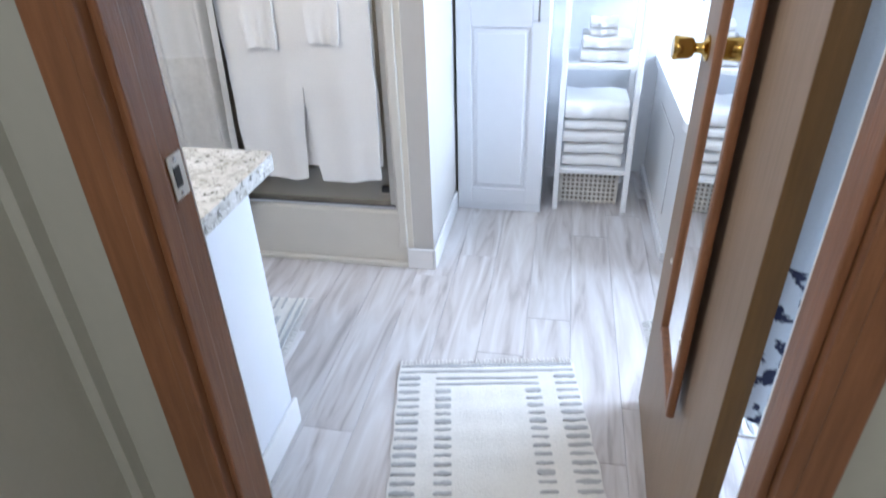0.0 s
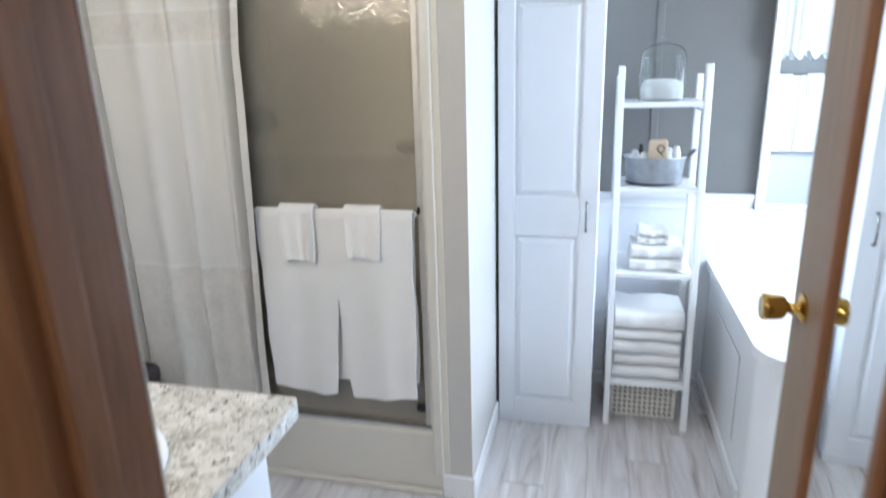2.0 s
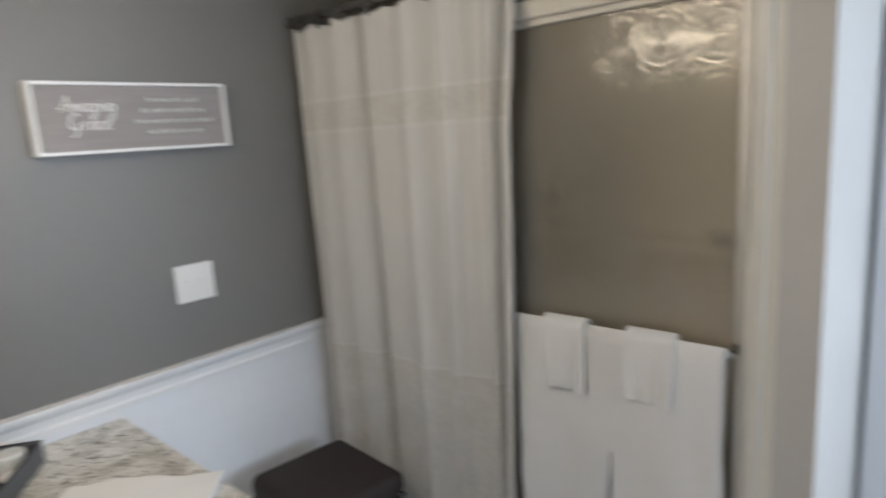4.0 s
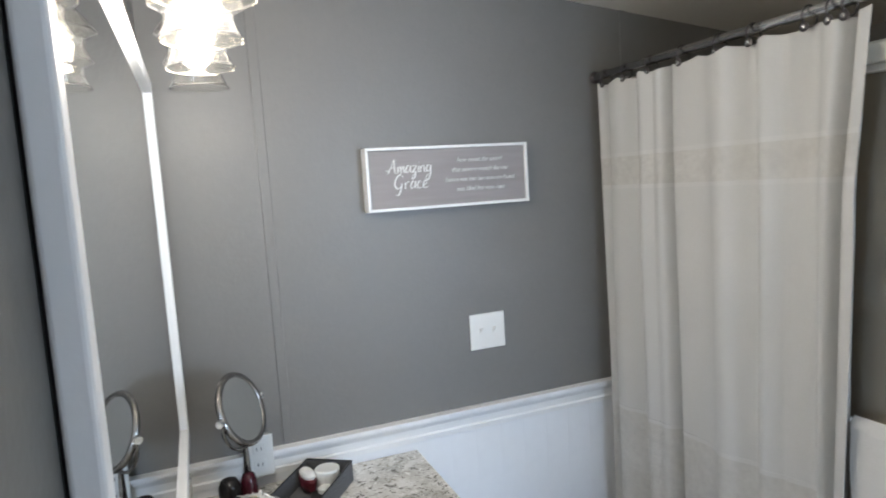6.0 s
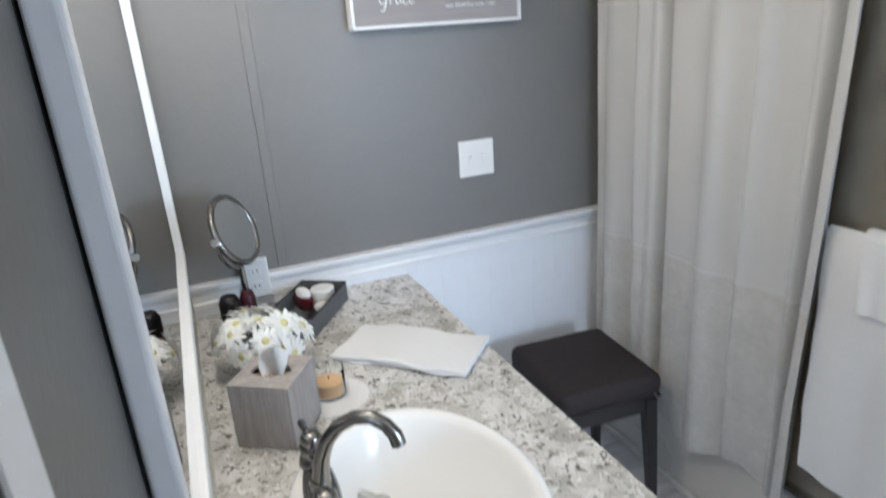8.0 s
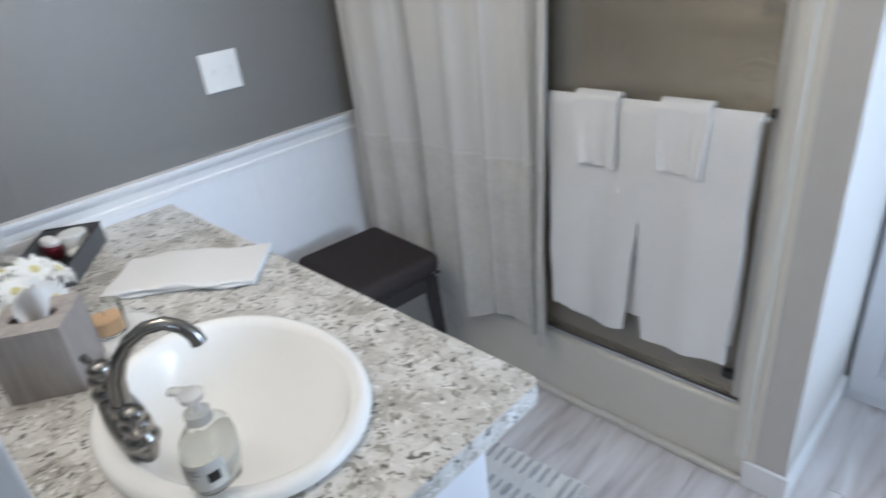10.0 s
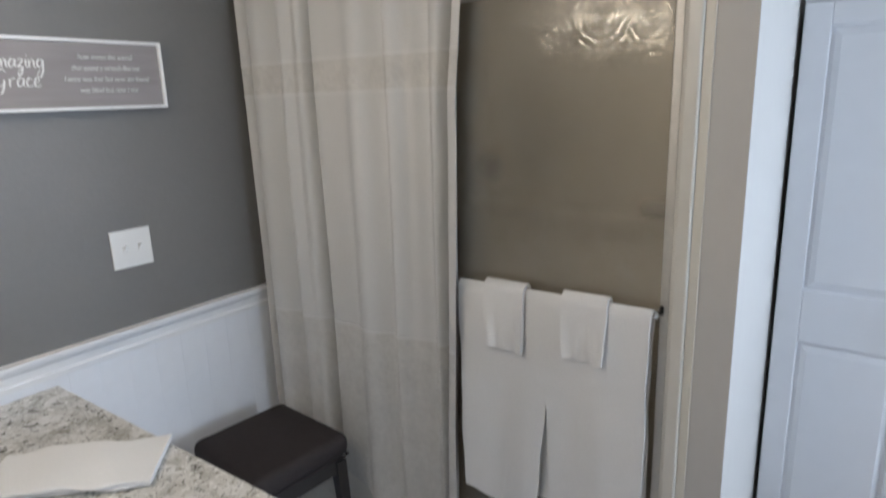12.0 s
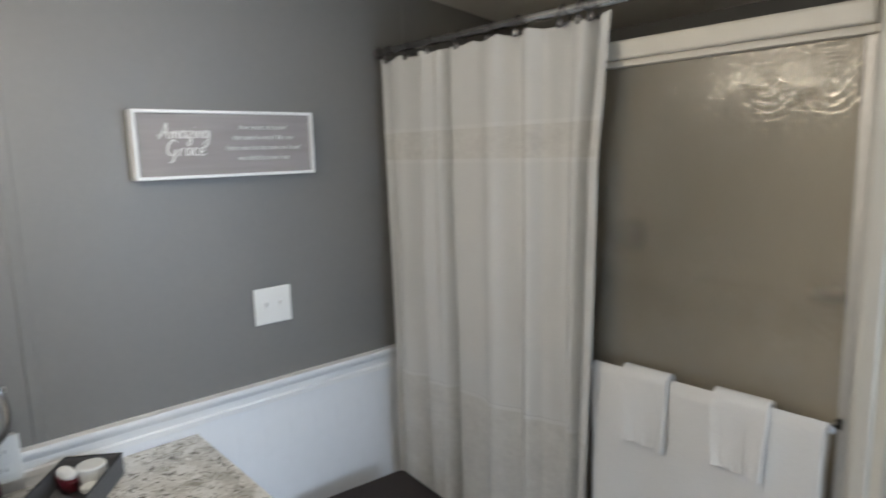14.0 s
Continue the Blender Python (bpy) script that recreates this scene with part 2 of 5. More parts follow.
def obscure_glass():
    m = bpy.data.materials.new("obscure_glass")
    m.use_nodes = True
    n, l = m.node_tree.nodes, m.node_tree.links
    p = n["Principled BSDF"]
    p.inputs["Base Color"].default_value = (0.74, 0.68, 0.575, 1)
    p.inputs["Roughness"].default_value = 0.26
    p.inputs["Transmission Weight"].default_value = 0.84
    p.inputs["IOR"].default_value = 1.2
    tc = n.new("ShaderNodeTexCoord")
    xyz = n.new("ShaderNodeSeparateXYZ")
    flat = n.new("ShaderNodeCombineXYZ")
    l.new(tc.outputs["Object"], xyz.inputs[0])
    l.new(xyz.outputs[0], flat.inputs[0])
    low = n.new("ShaderNodeMath")
    low.operation = "MULTIPLY"
    low.inputs[1].default_value = 1.0
    l.new(xyz.outputs[2], low.inputs[0])
    l.new(low.outputs[0], flat.inputs[1])
    v = n.new("ShaderNodeTexVoronoi")
    v.voronoi_dimensions = "2D"
    v.inputs["Scale"].default_value, v.inputs["Randomness"].default_value = 8.3, 0.22
    wob = n.new("ShaderNodeTexNoise")
    wob.inputs["Scale"].default_value = 45
    l.new(tc.outputs["Object"], wob.inputs[0])
    shift = n.new("ShaderNodeMix")
    shift.data_type, shift.blend_type = "RGBA", "LINEAR_LIGHT"
    shift.inputs[0].default_value = 0.007
    l.new(flat.outputs[0], shift.inputs[6])
    l.new(wob.outputs["Color"], shift.inputs[7])
    l.new(shift.outputs[2], v.inputs["Vector"])
    k = n.new("ShaderNodeMath")
    k.operation = "MULTIPLY"
    k.inputs[1].default_value = 44
    l.new(v.outputs["Distance"], k.inputs[0])
    sn = n.new("ShaderNodeMath")
    sn.operation = "SINE"
    l.new(k.outputs[0], sn.inputs[0])
    t = n.new("ShaderNodeTexNoise")
    t.inputs["Scale"].default_value = 70
    l.new(tc.outputs["Object"], t.inputs[0])
    ad = n.new("ShaderNodeMath")
    ad.operation = "MULTIPLY_ADD"
    ad.inputs[1].default_value = 0.5
    l.new(t.outputs[0], ad.inputs[0])
    l.new(sn.outputs[0], ad.inputs[2])
    b = n.new("ShaderNodeBump")
    b.inputs["Strength"].default_value, b.inputs["Distance"].default_value = 0.072, 0.003
    ripple_map = n.new("ShaderNodeMapping")
    ripple_map.inputs["Scale"].default_value = (34, 1, 5)
    l.new(tc.outputs["Object"], ripple_map.inputs[0])
    ripple = n.new("ShaderNodeTexNoise")
    ripple.inputs["Scale"].default_value, ripple.inputs["Detail"].default_value = 1.0, 1
    l.new(ripple_map.outputs[0], ripple.inputs[0])
    both = n.new("ShaderNodeMath")
    both.operation = "MULTIPLY_ADD"
    both.inputs[1].default_value = 12
    l.new(ripple.outputs[0], both.inputs[0])
    l.new(ad.outputs[0], both.inputs[2])
    l.new(both.outputs[0], b.inputs["Height"])
    g = n.new("ShaderNodeBsdfGlossy")
    g.inputs["Roughness"].default_value = 0.035
    l.new(b.outputs[0], g.inputs["Normal"])
    mx = n.new("ShaderNodeMixShader")
    mx.inputs[0].default_value = 0.088
    l.new(p.outputs[0], mx.inputs[1])
    l.new(g.outputs[0], mx.inputs[2])
    l.new(mx.outputs[0], n["Material Output"].inputs[0])
    return m


M["granite"], M["plank"], M["obscure"] = granite(), plank_mat(), obscure_glass()


def glow(name, color, strength):
    m = bpy.data.materials.new(name)
    m.use_nodes = True
    p = m.node_tree.nodes["Principled BSDF"]
    p.inputs["Emission Color"].default_value = (*color, 1)
    p.inputs["Emission Strength"].default_value = strength
    return m


M["filament"] = glow("lit_bulb", (1.0, 0.86, 0.64), 22)


# ---- building helpers ----
def mesh_ob(name, bm, material, smooth=False):
    me = bpy.data.meshes.new(name)
    bm.normal_update()
    bm.to_mesh(me)
    bm.free()
    for ma in (material if isinstance(material, (list, tuple)) else [material]):
        me.materials.append(M[ma] if isinstance(ma, str) else ma)
    if smooth:
        for poly in me.polygons:
            poly.use_smooth = True
        me.set_sharp_from_angle(angle=radians(48))
    return new(name, me)


def part(name, bm, material, parent, label="", smooth=False):
    ob = mesh_ob(name, bm, material, smooth)
    ob.parent = parent
    if label:
        ob["label"] = label
    return ob


def thing(name, at=(0, 0, 0), rz=0, label="", category="", group="", kind=""):
    ob = new(name)
    ob.matrix_world = pose(*at, 0, 0, rz)
    return tagged(ob, label, category, group, kind)


def box(bm, x0, x1, y0, y1, z0, z1, bevel=0.0, seg=2):
    r = bmesh.ops.create_cube(bm, size=1, matrix=Matrix.Translation(((x0 + x1) / 2, (y0 + y1) / 2, (z0 + z1) / 2)) @ Matrix.Diagonal((x1 - x0, y1 - y0, z1 - z0, 1)))
    if bevel:
        es = list({e for v in r["verts"] for e in v.link_edges})
        bmesh.ops.bevel(bm, geom=es, offset=bevel, segments=seg, affect="EDGES", profile=0.5)
    return bm


def B(x0, x1, y0, y1, z0, z1, bevel=0.0, seg=2):
    return box(bmesh.new(), x0, x1, y0, y1, z0, z1, bevel, seg)


def lathe(profile, seg=24, sx=1.0, sy=1.0, bm=None, at=(0, 0, 0), caps=True):
    bm = bm or bmesh.new()
    rings = []
    for r, z in profile:
        rings.append([bm.verts.new((at[0] + sx * r * math.cos(2 * math.pi * i / seg), at[1] + sy * r * math.sin(2 * math.pi * i / seg), at[2] + z)) for i in range(seg)])
    for a, b in zip(rings, rings[1:]):
        for i in range(seg):
            bm.faces.new((a[i], a[(i + 1) % seg], b[(i + 1) % seg], b[i]))
    if caps:
        bm.faces.new(rings[0][::-1])
        bm.faces.new(rings[-1])
    return bm


def tube(pts, r, seg=10, bm=None):
    """A round bar of radius r (or a list of radii) along pts."""
    bm = bm or bmesh.new()
    pts = [Vector(p) for p in pts]
    rs = r if isinstance(r, (list, tuple)) else [r] * len(pts)
    rings = []
    side = None
    for i, p in enumerate(pts):
        d = (pts[min(i + 1, len(pts) - 1)] - pts[max(i - 1, 0)]).normalized()
        if side is None:
            side = d.orthogonal().normalized()
        side = (side - d * side.dot(d)).normalized()
        up = d.cross(side)
        rings.append([bm.verts.new(p + rs[i] * (math.cos(a) * side + math.sin(a) * up)) for a in (2 * math.pi * k / seg for k in range(seg))])
    for a, b in zip(rings, rings[1:]):
        for i in range(seg):
            bm.faces.new((a[i], a[(i + 1) % seg], b[(i + 1) % seg], b[i]))
    bm.faces.new(rings[0][::-1])
    bm.faces.new(rings[-1])
    bmesh.ops.recalc_face_normals(bm, faces=bm.faces[:])
    return bm


def ring(cx, cy, cz, R, r, axis="y", seg=20, bm=None):
    """A torus of radius R about an axis."""
    bm = bm or bmesh.new()
    vs = []
    for i in range(seg):
        a = 2 * math.pi * i / seg
        row = []
        for k in range(8):
            b = 2 * math.pi * k / 8
            u, w = (R + r * math.cos(b)) * math.cos(a), (R + r * math.cos(b)) * math.sin(a)
            h = r * math.sin(b)
            row.append(bm.verts.new({"x": (cx + h, cy + u, cz + w), "y": (cx + u, cy + h, cz + w), "z": (cx + u, cy + w, cz + h)}[axis]))
        vs.append(row)
    for i in range(seg):
        for k in range(8):
            bm.faces.new((vs[i][k], vs[(i + 1) % seg][k], vs[(i + 1) % seg][(k + 1) % 8], vs[i][(k + 1) % 8]))
    bmesh.ops.recalc_face_normals(bm, faces=bm.faces[:])
    return bm


def sheet(fn, nu, nv, thick=0.0):
    """A grid of nu x nv quads through fn(u, v), given a thickness."""
    bm = bmesh.new()
    g = [[bm.verts.new(fn(i / nu, j / nv)) for j in range(nv + 1)] for i in range(nu + 1)]
    for i in range(nu):
        for j in range(nv):
            bm.faces.new((g[i][j], g[i + 1][j], g[i + 1][j + 1], g[i][j + 1]))
    bm.normal_update()
    if thick:
        bmesh.ops.solidify(bm, geom=bm.faces[:], thickness=thick)
    bmesh.ops.recalc_face_normals(bm, faces=bm.faces[:])
    return bm


def structure(name, bm, material, label, category="wall", smooth=False):
    return tagged(mesh_ob(name, bm, material, smooth), label, category, kind="structure")


# ---- the plan ----
XL, XR = -2.925, 1.15          # left and right walls
YH, YD, YB = 4.325, 4.42, 6.90   # hall face and room face of the door wall, back wall
YS = 5.83                      # shower front
DL, DR = -1.335, -0.605        # door opening
TOP = 2.6


def ceil_z(y):
    return 2.147 - 0.13 * (y - 6.1)


# ---- structure ----
def slab(name, pieces, material, label, category="wall"):
    bm = bmesh.new()
    for p in pieces:
        box(bm, *p)
    return structure(name, bm, material, label, category)


HX0, HX1, HY0 = -1.51, 0.35, 1.9
slab("wall_west", [(XL - 0.12, XL, YD - 0.14, 7.1, 0, TOP)], "grey_wall", "grey painted wall panelling over white wainscot")
slab("wall_north", [(-1.40, XR + 0.12, YB, YB + 0.12, 0, TOP)], "grey_wall", "grey painted back wall behind cabinet and tub")
slab("wall_east", [(XR, XR + 0.12, YD, 5.34, 0, TOP), (XR, XR + 0.12, 6.84, YB, 0, TOP), (XR, XR + 0.12, 5.34, 6.84, 0, 0.95), (XR, XR + 0.12, 5.34, 6.84, 1.95, TOP)],
     "grey_wall", "grey painted wall with a window over the tub")
slab("wall_south", [(XL, -1.3565, 4.394, YD, 0, TOP), (DR + 0.055, XR, 4.394, YD, 0, TOP), (-1.3565, DR + 0.055, 4.394, YD, 2.06, TOP)], "grey_wall", "grey painted wall around the doorway")
slab("hall_wall_north", [(XL, DL - 0.02, YH, 4.392, 0, TOP), (DR + 0.02, XR, YH, 4.392, 0, TOP), (DL - 0.02, DR + 0.02, YH, 4.392, 2.05, TOP)], "hall_wall", "pale olive hall wall around the doorway")
slab("hall_wall_west", [(HX0 - 0.1, HX0, HY0, YH, 0, TOP)], "hall_wall", "pale olive hall side wall")
slab("hall_wall_east", [(HX1, HX1 + 0.1, HY0, YH, 0, TOP)], "hall_wall", "pale olive hall side wall")
slab("hall_wall_south", [(HX0 - 0.1, HX1 + 0.1, HY0 - 0.1, HY0, 0, TOP)], "hall_wall", "pale olive end wall of the hall")
slab("hall_corner_trim", [(HX0, HX0 + 0.02, YH - 0.022, YH, 0, 2.4)], "hall_wall", "narrow painted corner strip", "trim")
slab("partition_wall", [(-1.44, -1.339, YS, YB, 0, TOP)], "post_paint", "pale painted end of the partition beside the shower")

bm = bmesh.new()
vs = []
for y in (HY0 - 0.1, 7.1):
    for dz in (0, 0.06):
        for x in (XL - 0.12, XR + 0.12):
            vs.append(bm.verts.new((x, y, min(ceil_z(y), 2.62) + dz)))
for f in ((0, 1, 5, 4), (2, 6, 7, 3), (0, 2, 3, 1), (4, 5, 7, 6), (0, 4, 6, 2), (1, 3, 7, 5)):
    bm.faces.new([vs[i] for i in f])
bmesh.ops.recalc_face_normals(bm, faces=bm.faces[:])
structure("ceiling", bm, "ceiling", "cream textured sloping ceiling", "ceiling")

floor = slab("floor", [(XL - 0.1, XR + 0.1, HY0 - 0.1, 7.0, -0.06, -0.004)], "rug_grey", "greyed whitewashed vinyl plank floor", "floor")

# wainscot, its boards and the chair rail on the left wall
wain = slab("wainscot", [(XL, XL + 0.004, YD, YS, 0, 0.84)], "beadboard", "white beadboard wainscot below a chair rail", "wainscot")
bw = 0.0865
nb = int((YS - YD) / bw)
b0 = B(XL + 0.003, XL + 0.0050, 0, bw - 0.0001, 0.0, 0.84, 0.0003, 1)
first = part("board", b0, "beadboard", wain)
for i in range(nb + 1):
    ob = first if i == 0 else new("board", first.data)
    ob.parent = wain
    ob.location.y = YD + i * bw


def rail(name, horizontal, a, b, at, side, z=0.90):
    """A moulded chair rail along y (on the wall x = at) or along x (on y = at)."""
    prof = ((0.0, -0.078), (0.010, -0.076), (0.012, -0.060), (0.009, -0.055), (0.012, -0.034), (0.022, -0.020), (0.024, -0.012), (0.030, -0.010), (0.030, 0.0), (0.0, 0.0))
    bm = bmesh.new()
    rows = []
    for t in (a, b):
        rows.append([bm.verts.new((at + side * d, t, z + h) if horizontal == "y" else (t, at + side * d, z + h)) for d, h in prof])
    for i in range(len(prof) - 1):
        bm.faces.new((rows[0][i], rows[0][i + 1], rows[1][i + 1], rows[1][i]))
    bm.faces.new(rows[0])
    bm.faces.new(rows[1])
    bmesh.ops.recalc_face_normals(bm, faces=bm.faces[:])
    return structure(name, bm, "white_paint", "white moulded chair rail on the wall", "trim")


rail("trim_rail_west", "y", YD, YS, XL, 1)
rail("trim_rail_north", "x", -1.345, -0.29, YB, -1, 0.905)
slab("wainscot_north", [(-1.345, XR, YB - 0.006, YB, 0, 0.84)], "beadboard", "white wainscot behind the tub and shelf", "wainscot")
for y in (4.70, 5.915):
    bm = B(XL, XL + 0.004, y - 0.014, y + 0.014, 0.905, 2.45, 0.0015, 1)
    structure("trim_batten", bm, "grey_wall", "narrow grey batten over a wall panel seam", "trim")
structure("trim_batten", B(-0.735, -0.705, YB - 0.004, YB, 0.905, 2.2, 0.0015, 1), "grey_wall", "narrow grey batten over a wall panel seam", "trim")

# base boards
def baseboard(name, x0, x1, y0, y1, h=0.09):
    structure(name, B(x0, x1, y0, y1, 0, h, 0.004, 2), "white_paint", "white painted baseboard", "trim")


baseboard("baseboard_partition", -1.339, -1.328, YS - 0.012, 6.36)
baseboard("baseboard_post", -1.444, -1.3395, YS - 0.012, YS)
baseboard("baseboard_south", DR + 0.12, XR, YD, YD + 0.012)
baseboard("baseboard_hall", HX0 + 0.021, DL - 0.075, YH - 0.012, YH)
baseboard("baseboard_hall", DR + 0.075, HX1, YH - 0.012, YH)

# door frame: brown jambs, stop and hall casing, white room casing
fr = thing("door_frame", label="brown stained wooden door frame with brass-edged strike", category="door frame", kind="structure")
part("jamb", B(DL - 0.0195, DL, 4.300, 4.406, 0, 2.05, 0.002, 1), "oak", fr)
part("jamb", B(DR, DR + 0.02, 4.300, 4.392, 0, 2.05, 0.002, 1), "oak", fr)
part("jamb_edge", B(DL - 0.0195, DL - 0.0005, 4.4065, 4.4085, 0, 2.05), "white_paint", fr, "white painted edge")
part("head_jamb", B(DL, DR, 4.300, 4.392, 2.03, 2.05, 0.002, 1), "oak", fr)
part("stop", B(DL, DL + 0.011, 4.318, 4.352, 0, 2.03, 0.003, 2), "oak", fr)
part("stop", B(DR - 0.011, DR, 4.318, 4.352, 0, 2.03, 0.003, 2), "oak", fr)
part("stop", B(DL + 0.012, DR - 0.012, 4.318, 4.352, 2.019, 2.03, 0.003, 2), "oak", fr)


def casing(x0, x1, y0, y1, z1):
    bm = B(x0, x1, y0, y1, 0, z1, 0.004, 3)
    return bm


part("casing", casing(DL - 0.064, DL - 0.006, 4.303, 4.325, 2.11), "oak", fr)
part("casing", casing(DR + 0.006, DR + 0.062, 4.303, 4.325, 2.11), "oak", fr)
part("head_casing", B(DL - 0.006, DR + 0.006, 4.303, 4.325, 2.05, 2.11, 0.004, 3), "oak", fr)
part("room_casing", B(-1.387, -1.3505, YD + 0.0005, YD + 0.0025, 0, 2.0595), "white_paint", fr, "white painted casing strip")
part("room_casing", B(DR + 0.055, DR + 0.115, YD, 4.4385, 0, 2.12, 0.004, 3), "white_paint", fr, "white painted casing")
part("room_casing", B(-1.387, DR + 0.055, YD, 4.4385, 2.06, 2.12, 0.004, 3), "white_paint", fr, "white painted casing")
part("edge_board", B(DR + 0.001, DR + 0.053, 4.392, 4.3965, 0, 2.05), "white_paint", fr, "white painted edge")
# strike plate with its dark hole and screws
sp = part("strike_plate", B(DL, DL + 0.0022, 4.370, 4.400, 1.034, 1.090, 0.0009, 1), "plastic", fr, "worn pale metal strike plate")
part("latch_hole", B(DL + 0.0018, DL + 0.0030, 4.376, 4.389, 1.049, 1.075), "black", sp)
for z in (1.040, 1.084):
    part("screw", lathe([(0.0035, 0), (0.0035, 0.0008), (0.002, 0.0012)], 8, at=(0, 0, 0)), "steel", sp).matrix_local = pose(DL + 0.0022, 4.383, z, 0, 90, 0)

# shower: surround, curb, header, track
sh = thing("shower_stall", label="cream fibreglass shower stall with framed textured glass", category="shower", kind="structure")
part("back_panel", B(XL + 0.03, -1.44, 6.60, 6.62, 0.06, 1.93), "fiberglass", sh)
part("side_panel", B(XL + 0.012, XL + 0.03, 5.90, 6.60, 0.06, 1.93), "fiberglass", sh)
part("side_panel", B(-1.47, -1.4405, 5.9005, 6.60, 0.06, 1.93), "fiberglass", sh)
part("tray", B(XL + 0.03, -1.47, 5.90, 6.60, 0.005, 0.06, 0.006), "fiberglass", sh)
part("ledge", B(XL + 0.03, -1.47, 6.51, 6.60, 1.08, 1.14, 0.02, 3), "fiberglass", sh)
part("soap_dish", B(-1.76, -1.50, 6.44, 6.52, 1.14, 1.185, 0.012, 3), "pewter", sh)
part("valve", lathe([(0.06, 0), (0.07, 0.015), (0.03, 0.02), (0.028, 0.06), (0.02, 0.065)], 20), "pewter", sh).matrix_local = pose(-2.43, 6.60, 1.26, 90, 0, 0)
part("curb", B(XL + 0.002, -1.4405, 5.835, 5.90, 0.0, 0.245, 0.012, 3), "fiberglass", sh)
part("curb_foot", B(XL + 0.002, -1.4445, 5.815, 5.835, 0.0, 0.022, 0.006, 2), "fiberglass", sh)
part("jamb", B(-1.484, -1.4405, 5.8305, 5.90, 0.2455, 1.878, 0.012, 4), "fiberglass", sh)
part("front_flange", B(-1.474, -1.4405, 5.816, 5.830, 0.0925, 1.880, 0.006, 4), "fiberglass", sh)
structure("trim_shower", B(-1.440, -1.419, 5.824, YS - 0.0005, 0.0925, 2.14, 0.002, 2), "cream_paint", "narrow cream trim strip beside the shower", "trim")
part("jamb", B(XL + 0.003, XL + 0.06, 5.822, 5.90, 0.2455, 1.878, 0.014, 4), "fiberglass", sh)
part("header", B(XL + 0.06, -1.4845, 5.822, 5.89, 1.799, 1.843, 0.007, 3), "cream_paint", sh)
part("inner_header", B(XL + 0.06, -1.4845, 5.838, 5.88, 1.783, 1.799, 0.003, 2), "cream_paint", sh)
part("track", B(XL + 0.06, -1.4845, 5.845, 5.885, 0.2455, 0.268, 0.004, 2), "steel", sh, "brushed metal bottom track")
part("track_groove", B(XL + 0.06, -1.4845, 5.842, 5.8445, 0.262, 0.268), "dark_metal", sh)
part("side_channel", B(-1.506, -1.4845, 5.845, 5.885, 0.2685, 1.7825, 0.003, 2), "channel", sh, "metal side channel")
part("side_channel", B(XL + 0.061, XL + 0.08, 5.845, 5.885, 0.2685, 1.7825, 0.003, 2), "channel", sh, "metal side channel")
pn = part("glass_panel", B(-2.20, -1.507, 5.858, 5.863, 0.269, 1.7825), "obscure", sh, "bronze-toned textured obscure glass")
pn.visible_shadow = False
pn2 = part("glass_panel", B(XL + 0.082, -2.16, 5.868, 5.873, 0.269, 1.7825), "obscure", sh, "bronze-toned textured obscure glass")
pn2.visible_shadow = False
part("bumper", B(-1.536, -1.505, 5.838, 5.857, 0.322, 0.348, 0.004, 2), "black", sh, "black rubber bumper")
part("keeper", B(-1.505, -1.496, 5.837, 5.845, 1.028, 1.052, 0.003, 1), "black", sh)
slab("shower_wall_north", [(XL, -1.44, 6.733, 6.83, 0, TOP)], "grey_wall", "grey wall above the shower surround")

# window over the tub
wd = thing("window_1", label="white framed window over the tub with bright daylight", category="window", kind="structure")
for a in ((5.34, 5.39, 0.95, 1.95), (6.79, 6.84, 0.95, 1.95), (5.39, 6.79, 0.95, 1.0), (5.39, 6.79, 1.90, 1.95), (6.07, 6.11, 1.0, 1.90)):
    part("window_frame", B(XR + 0.03, XR + 0.09, *a, 0.003, 1), "white_paint", wd)
for a in ((5.39, 6.07), (6.11, 6.79)):
    g = part("pane", B(XR + 0.055, XR + 0.061, *a, 1.0, 1.90), "glass", wd)
    g.visible_shadow = False
part("window_sill", B(XR - 0.03, XR + 0.03, 5.31, 6.865, 0.925, 0.95, 0.004), "white_paint", wd)
structure("ground", B(-40, 60, -40, 60, -0.65, -0.6), "hall_wall", "plain ground outside the house", "ground")


# ---- things: vanity corner ----
# vanity base and worktop
van = thing("vanity_cabinet", label="white painted vanity cabinet under a granite-patterned worktop", category="vanity")
part("body", B(XL + 0.012, -1.592, YD, 4.945, 0.0, 0.600, 0.002, 1), "cabinet", van)
part("front_rail", B(XL + 0.012, -1.592, 4.925, 4.945, 0.6005, 0.758), "cabinet", van)
part("back_rail", B(XL + 0.012, -1.592, YD, 4.44, 0.6005, 0.758), "cabinet", van)
part("end_panel", B(-1.592, -1.580, YD, 4.957, 0.0, 0.758, 0.003, 2), "cabinet", van)
part("plinth_board", B(-1.580, -1.568, YD + 0.02, 4.969, 0.0, 0.095, 0.004, 2), "white_paint", van)
for i in range(4):
    x0 = XL + 0.04 + i * 0.325
    d = part("door", B(x0, x0 + 0.31, 4.945, 4.963, 0.11, 0.73, 0.004, 2), "cabinet", van)
    part("door_panel", B(x0 + 0.055, x0 + 0.255, 4.962, 4.968, 0.165, 0.675, 0.005, 2), "cabinet", d)
    part("handle", tube([(x0 + 0.285, 4.963, 0.56), (x0 + 0.285, 4.985, 0.565), (x0 + 0.285, 4.988, 0.61), (x0 + 0.285, 4.985, 0.655), (x0 + 0.285, 4.963, 0.66)], 0.004, 8), "steel", d, smooth=True)

SX, SY, SA, SB = -1.932, 4.735, 0.257, 0.201


